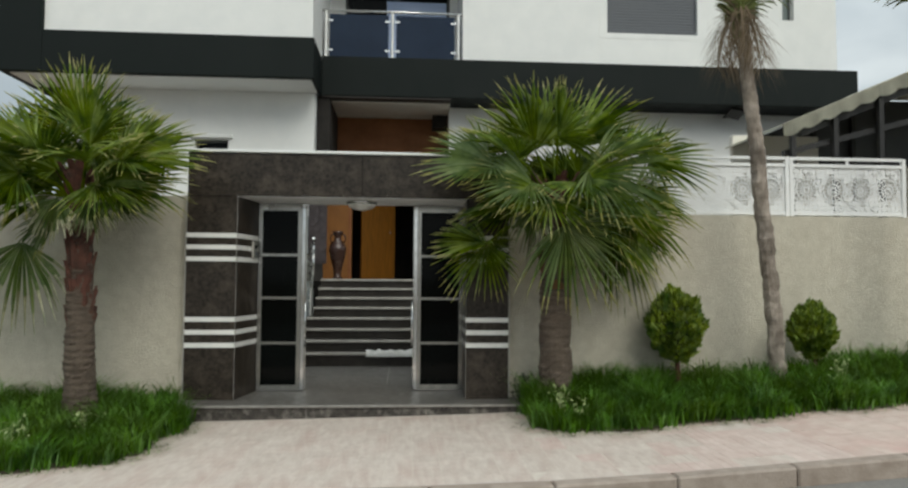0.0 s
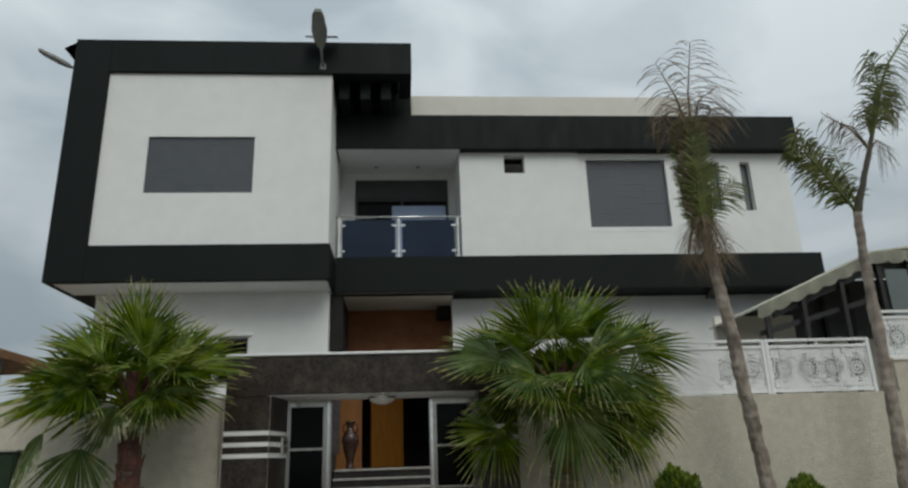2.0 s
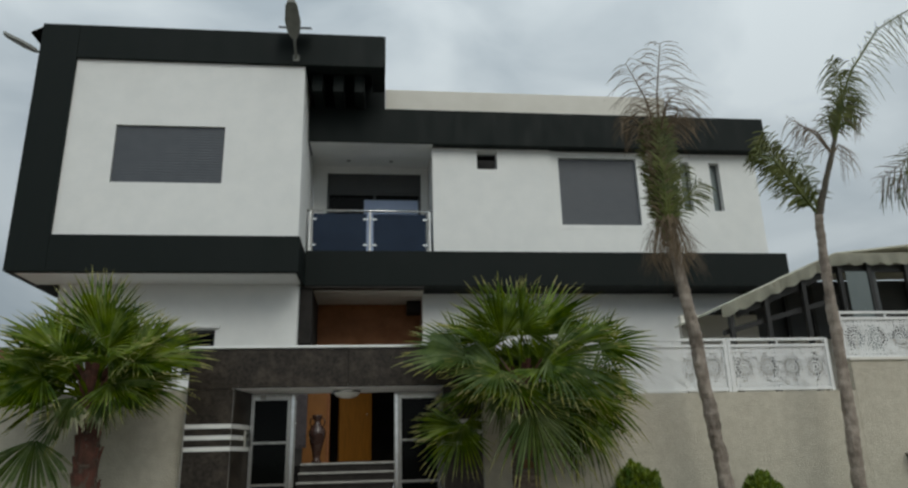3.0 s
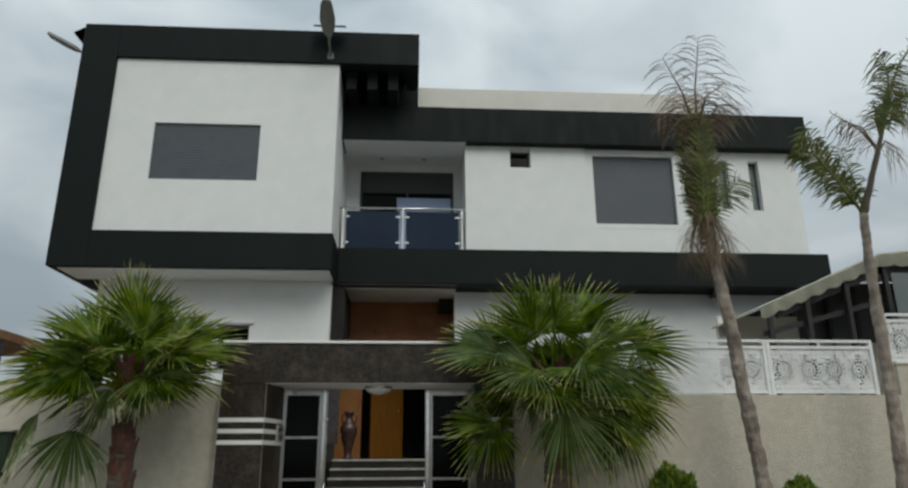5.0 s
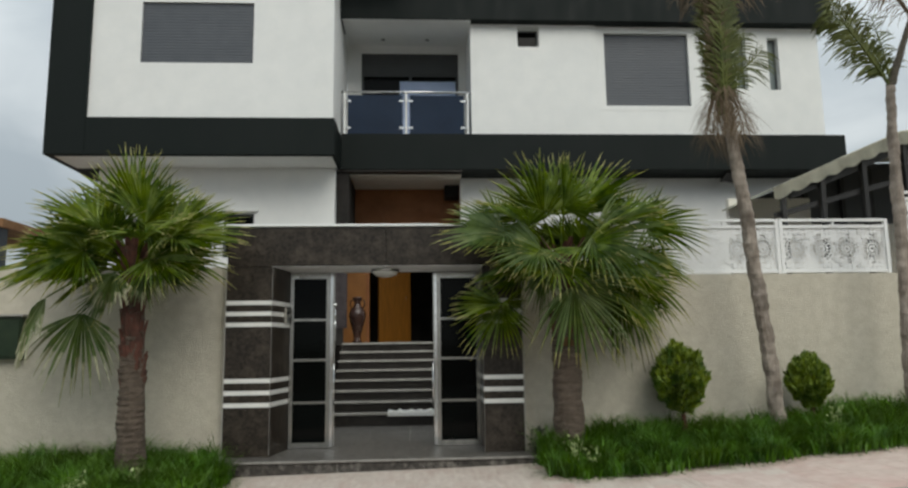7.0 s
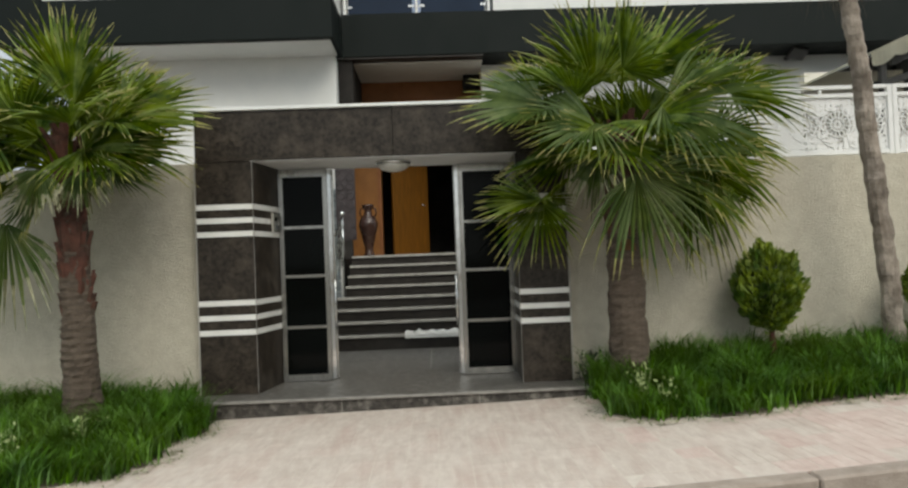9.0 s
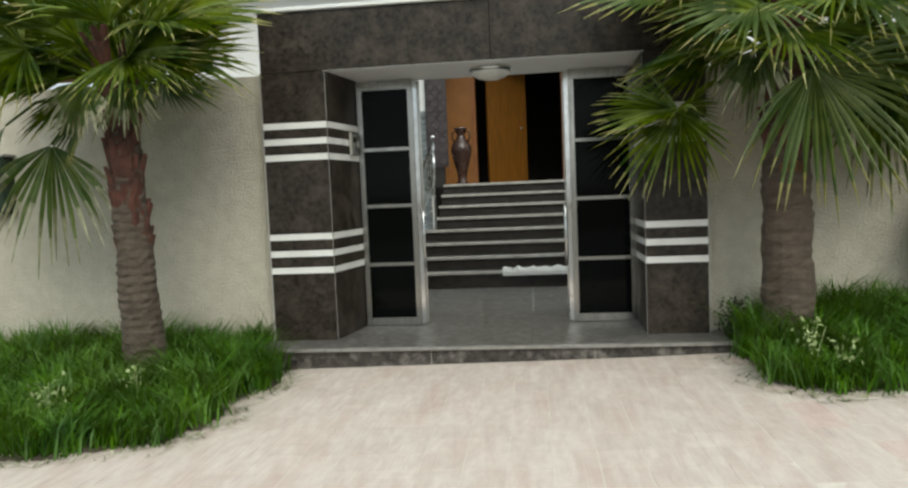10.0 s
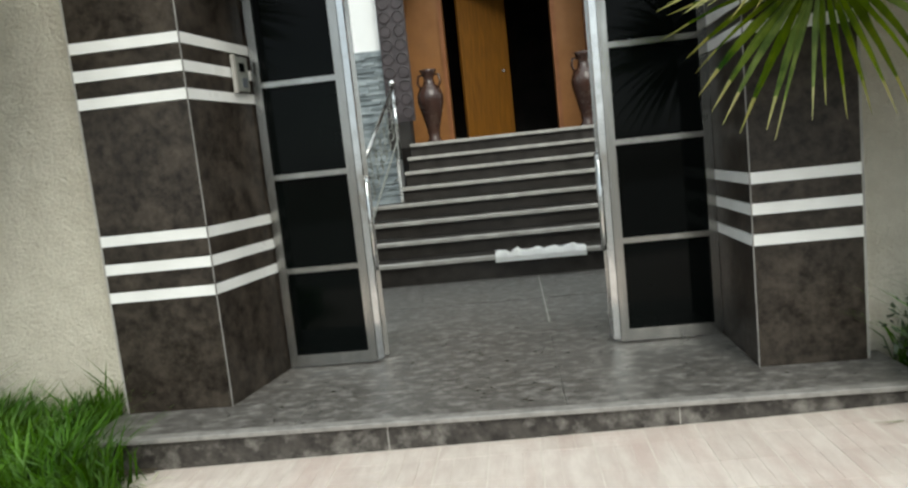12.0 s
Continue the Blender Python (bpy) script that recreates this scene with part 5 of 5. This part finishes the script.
young_palm((7.75, 6.7, lie(7.75)), [(0, 0, -0.1), (0, 0, 1), (0.05, 0, 2), (0.05, 0, 3), (0, 0, 4.05)], [0.10, 0.09, 0.08, 0.075, 0.08], F3, 41, "feather palm with arching green fronds", 4)


def globe_bush(x, y, rx, h, stem, seed):
    rnd = random.Random(seed)
    z0 = lie(x)
    v = thing("thuja_bush", (x, y, z0), "clipped egg-shaped green thuja bush against the wall", "bush", "thuja bushes")
    part("stem", tube([(0, 0, -0.05), (0.02, 0, stem * 0.6), (0, 0, stem + 0.15)], [0.035, 0.03, 0.02], 8), M["boots"], v, local=True)
    bm = bmesh.new()
    noise_shift = Vector((seed, seed * 0.7, 0))
    for _ in range(5200):
        u, t = rnd.uniform(-1, 1), rnd.uniform(0, 2 * math.pi)
        s = math.sqrt(1 - u * u)
        d = Vector((s * math.cos(t), s * math.sin(t), u))
        k = 0.92 + 0.30 * noise.noise(d * 2.6 + noise_shift) + 0.12 * noise.noise(d * 7 + noise_shift)
        k *= rnd.uniform(0.62, 1.0) ** 0.5
        shape = 1.0 - 0.16 * max(0, u) - 0.34 * max(0, -u) ** 1.3
        c = Vector((d.x * rx * k * shape, d.y * rx * k * shape, stem + h / 2 + d.z * h / 2 * k))
        way_ = (d * 0.8 + Vector((0, 0, 0.9)) + Vector((rnd.uniform(-0.4, 0.4), rnd.uniform(-0.4, 0.4), 0))).normalized()
        n = way_.cross(Vector((rnd.uniform(-1, 1), rnd.uniform(-1, 1), 0.1))).normalized()
        ln, w = rnd.uniform(0.045, 0.085), rnd.uniform(0.010, 0.018)
        a, b = bm.verts.new(c), bm.verts.new(c + way_ * ln * 0.5 + n * w)
        e, f = bm.verts.new(c + way_ * ln), bm.verts.new(c + way_ * ln * 0.5 - n * w)
        bm.faces.new((a, b, e, f))
    me = to_mesh("crown", bm, M["thuja"])
    part("crown", me, None, v, "dense yellow-green scale foliage", local=True)
    # solid dark core: the shade inside the foliage as a coloured body
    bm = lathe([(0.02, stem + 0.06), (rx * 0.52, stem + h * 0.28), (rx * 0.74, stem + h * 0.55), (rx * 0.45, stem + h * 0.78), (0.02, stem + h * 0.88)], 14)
    part("inner_twigs", bm, M["dark_leaf_and_core"], v, "solid core, its dark colour standing for inner shade", local=True)


globe_bush(2.60, 7.02, 0.285, 0.76, 0.34, 3)
globe_bush(4.01, 6.95, 0.215, 0.56, 0.30, 8)


def weed(x, y, h, seed, mat_name, label, leaves=46):
    rnd = random.Random(seed)
    v = thing("weed", (x, y, lie(x)), label, "weed", "weeds in the grass")
    bm = bmesh.new()
    for k in range(5):
        a, r = rnd.uniform(0, 6.28), rnd.uniform(0.02, 0.10)
        add_tube(bm, [(0, 0, 0), (r * 0.5 * math.cos(a), r * 0.5 * math.sin(a), h * 0.5), (r * math.cos(a), r * math.sin(a), h * rnd.uniform(0.8, 1.0))], 0.0022, 4)
    tagged(part("stalks", bm, M[mat_name], v, local=True), kind="stuff")
    bm = bmesh.new()
    for k in range(leaves):
        f = rnd.uniform(0.3, 1.0)
        c = Vector((rnd.gauss(0, 0.05), rnd.gauss(0, 0.05), h * f))
        d = Vector((rnd.uniform(-1, 1), rnd.uniform(-1, 1), rnd.uniform(-0.2, 0.9))).normalized()
        n = d.cross(Vector((rnd.uniform(-1, 1), rnd.uniform(-1, 1), 1))).normalized()
        ln, w = rnd.uniform(0.02, 0.05), rnd.uniform(0.006, 0.014)
        bm.faces.new([bm.verts.new(p) for p in (c, c + d * ln * 0.5 + n * w, c + d * ln, c + d * ln * 0.5 - n * w)])
    tagged(part("leaves", bm, M[mat_name], v, local=True), kind="stuff")


weed(1.22, 6.20, 0.35, 1, "weed", "pale flowering weed in the grass beside the palm")
weed(1.35, 6.10, 0.25, 2, "weed", "pale flowering weed in the grass beside the palm")
weed(3.9, 6.35, 0.40, 5, "weed", "pale flowering weed in the grass under the wall")
weed(-2.75, 5.95, 0.30, 6, "weed", "low pale weed among grass blades")
weed(-3.2, 5.75, 0.28, 7, "weed", "low pale weed among grass blades")
weed(1.04, 7.08, 0.34, 9, "dark_leaf_and_core", "dark leafy weed at the foot of the pier", 260)


def grass(name, inside, xr, yr, density, seed, label, tall):
    rnd = np.random.RandomState(seed)
    n = int((xr[1] - xr[0]) * (yr[1] - yr[0]) * density)
    px, py = rnd.uniform(*xr, n), rnd.uniform(*yr, n)
    verts, faces = [], []
    for x, y in zip(px, py):
        if not inside(x + rnd.normal(0, 0.035), y + rnd.normal(0, 0.035)):
            continue
        if y > 6.86 and -2.45 < x < 1.03:
            continue
        clump = 0.95 + 0.75 * noise.noise(Vector((x * 2.6, y * 2.6, seed))) + 0.35 * noise.noise(Vector((x * 7, y * 7, seed)))
        clump = min(clump, 1.25)
        near = min(1.0, 0.42 + (y - yr[0]) / (yr[1] - yr[0]) * 0.75)
        h = tall * near * clump * rnd.uniform(0.55, 1.15)
        a, lean = 9.0 * noise.noise(Vector((x * 3.1, y * 3.1, seed + 7))) + rnd.normal(0, 0.9), rnd.uniform(0.25, 1.25) * h
        w = rnd.uniform(0.0026, 0.0075)
        dx, dy = math.cos(a), math.sin(a)
        z = lie(x) + 0.0
        k = len(verts)
        verts += [(x - dy * w, y + dx * w, z), (x + dy * w, y - dx * w, z),
                  (x + dx * lean * 0.3 - dy * w * 0.9, y + dy * lean * 0.3 + dx * w * 0.9, z + h * 0.6), (x + dx * lean * 0.3 + dy * w * 0.9, y + dy * lean * 0.3 - dx * w * 0.9, z + h * 0.6),
                  (x + dx * lean, y + dy * lean, z + h * 0.95)]
        faces += [(k, k + 1, k + 3, k + 2), (k + 2, k + 3, k + 4)]
    me = bpy.data.meshes.new(name)
    me.from_pydata(verts, [], faces)
    me.materials.append(M["grass"])
    tagged(new(name, me), label, "grass", kind="stuff")


def bed(name, inside, xr, yr):
    bm = bmesh.new()
    s = 0.10
    for i in range(int((xr[1] - xr[0]) / s)):
        for j in range(int((yr[1] - yr[0]) / s)):
            x, y = xr[0] + i * s, yr[0] + j * s
            if inside(x + s / 2, y + s / 2):
                bm.faces.new([bm.verts.new((a, b, lie(a) + 0.012)) for a, b in ((x, y), (x + s, y), (x + s, y + s), (x, y + s))])
    bmesh.ops.remove_doubles(bm, verts=bm.verts, dist=0.001)
    tagged(part(name, bm, M["earth"]), "dark soil of the planting bed", "soil", kind="structure")


bed("soil_west", in_left_bed, (-9, -2.0), (5.0, 7.4))
bed("soil_east", in_right_bed, (0.9, 9.5), (5.7, 7.4))
grass("grass", in_left_bed, (-7.0, -1.95), (5.0, 7.38), 4200, 1, "long green grass in the bed beside the pavement", 0.36)
grass("grass_east", in_right_bed, (0.85, 9.0), (5.65, 7.38), 3600, 2, "long green grass along the foot of the wall", 0.36)


def litter(name, inside, xr, yr, count, seed, label):
    """Dry stalks and roots that spill from a bed onto the pavement."""
    rnd = np.random.RandomState(seed)
    verts, faces = [], []
    while count:
        x, y = rnd.uniform(*xr), rnd.uniform(*yr)
        ring = [inside(x + 0.17 * math.cos(a), y + 0.17 * math.sin(a)) for a in (0, 1.05, 2.1, 3.14, 4.2, 5.25)]
        if inside(x, y) or not any(ring) or y > 7.0 or (y > 6.85 and -2.5 < x < 1.05):
            continue
        count -= 1
        a, ln, w, z = rnd.uniform(0, 6.28), rnd.uniform(0.03, 0.14), rnd.uniform(0.002, 0.005), lie(x) + 0.004
        dx, dy, bend = math.cos(a) * ln, math.sin(a) * ln, rnd.uniform(-0.4, 0.4)
        k = len(verts)
        mx, my = x + dx * 0.5 - dy * bend * 0.5, y + dy * 0.5 + dx * bend * 0.5
        ux, uy = -math.sin(a) * w, math.cos(a) * w
        lift_ = rnd.uniform(0.002, 0.02)
        verts += [(x - ux, y - uy, z), (x + ux, y + uy, z), (mx + ux, my + uy, z + lift_), (mx - ux, my - uy, z + lift_), (x + dx, y + dy, z + 0.002)]
        faces += [(k, k + 1, k + 2, k + 3), (k + 3, k + 2, k + 4)]
    me = bpy.data.meshes.new(name)
    me.from_pydata(verts, [], faces)
    me.materials.append(M["fan_dry"])
    tagged(new(name, me), label, "dry grass", kind="stuff")


litter("dry_stalks", in_left_bed, (-5.0, -1.8), (4.9, 7.0), 420, 5, "dry stalks spilled along the bed edge")
litter("dry_stalks_east", in_right_bed, (0.6, 5.5), (5.4, 7.0), 560, 6, "dry stalks and roots spilled along the bed edge")

# ---- paving tiles, last ----
TILE = 0.20
bm = bmesh.new()
rib = (TILE - 0.004) / 3
for k in range(3):
    a = -TILE / 2 + 0.002 + k * rib
    add_box(bm, a + 0.0011, a + rib - 0.0011, -TILE / 2 + 0.0010, TILE / 2 - 0.0010, -0.012, 0.0, 0.0008)
tile_mesh = to_mesh("tile", bm, M["tile"])
pink_mesh = tile_mesh.copy()
pink_mesh.materials[0] = M["tile_pink"]
far = bmesh.new()
rt = random.Random(17)
for i in range(-60, 66):
    for j in range(12):
        x, y = -0.6 + i * TILE, KERB_Y + 0.002 + TILE * (j + 0.5)
        before_landing = -2.6 < x < 1.15
        if in_left_bed(x, y - 0.05) or in_right_bed(x, y - 0.05) or (y > 6.6 and not before_landing):
            continue
        slope = (lie(x + 0.05) - lie(x - 0.05)) / 0.1
        dz = rt.uniform(-0.0006, 0.0008)
        if -3.2 < x < 3.0:
            ob = part("tile", pink_mesh if rt.random() < (0.8 if x > 1.8 else 0.12 if x > 0.8 else 0.0) else tile_mesh, None, pavement)
            turn = pose(0, 0, 0, 0, 0, 90 * (rt.random() < 0.12))
            cut = 0.64 if j == 11 else 1.0
            ob.matrix_basis = pose(x, y - (1 - cut) * TILE / 2, lie(x) + dz, rt.uniform(-0.3, 0.3), -math.degrees(math.atan(slope)) + rt.uniform(-0.2, 0.2), 0) @ Matrix.Diagonal((1, cut, 1, 1)) @ turn
        else:
            h = TILE / 2 - 0.0015
            q = [far.verts.new((x + a, y + b, lie(x + a) + dz)) for a, b in ((-h, -h), (h, -h), (h, h), (-h, h))]
            q2 = [far.verts.new((v.co.x, v.co.y, v.co.z - 0.012)) for v in q]
            far.faces.new(q)
            for k in range(4):
                far.faces.new((q[k], q2[k], q2[(k + 1) % 4], q[(k + 1) % 4]))
tagged(part("far_tiles", far, M["tile_far"], pavement), kind="stuff")
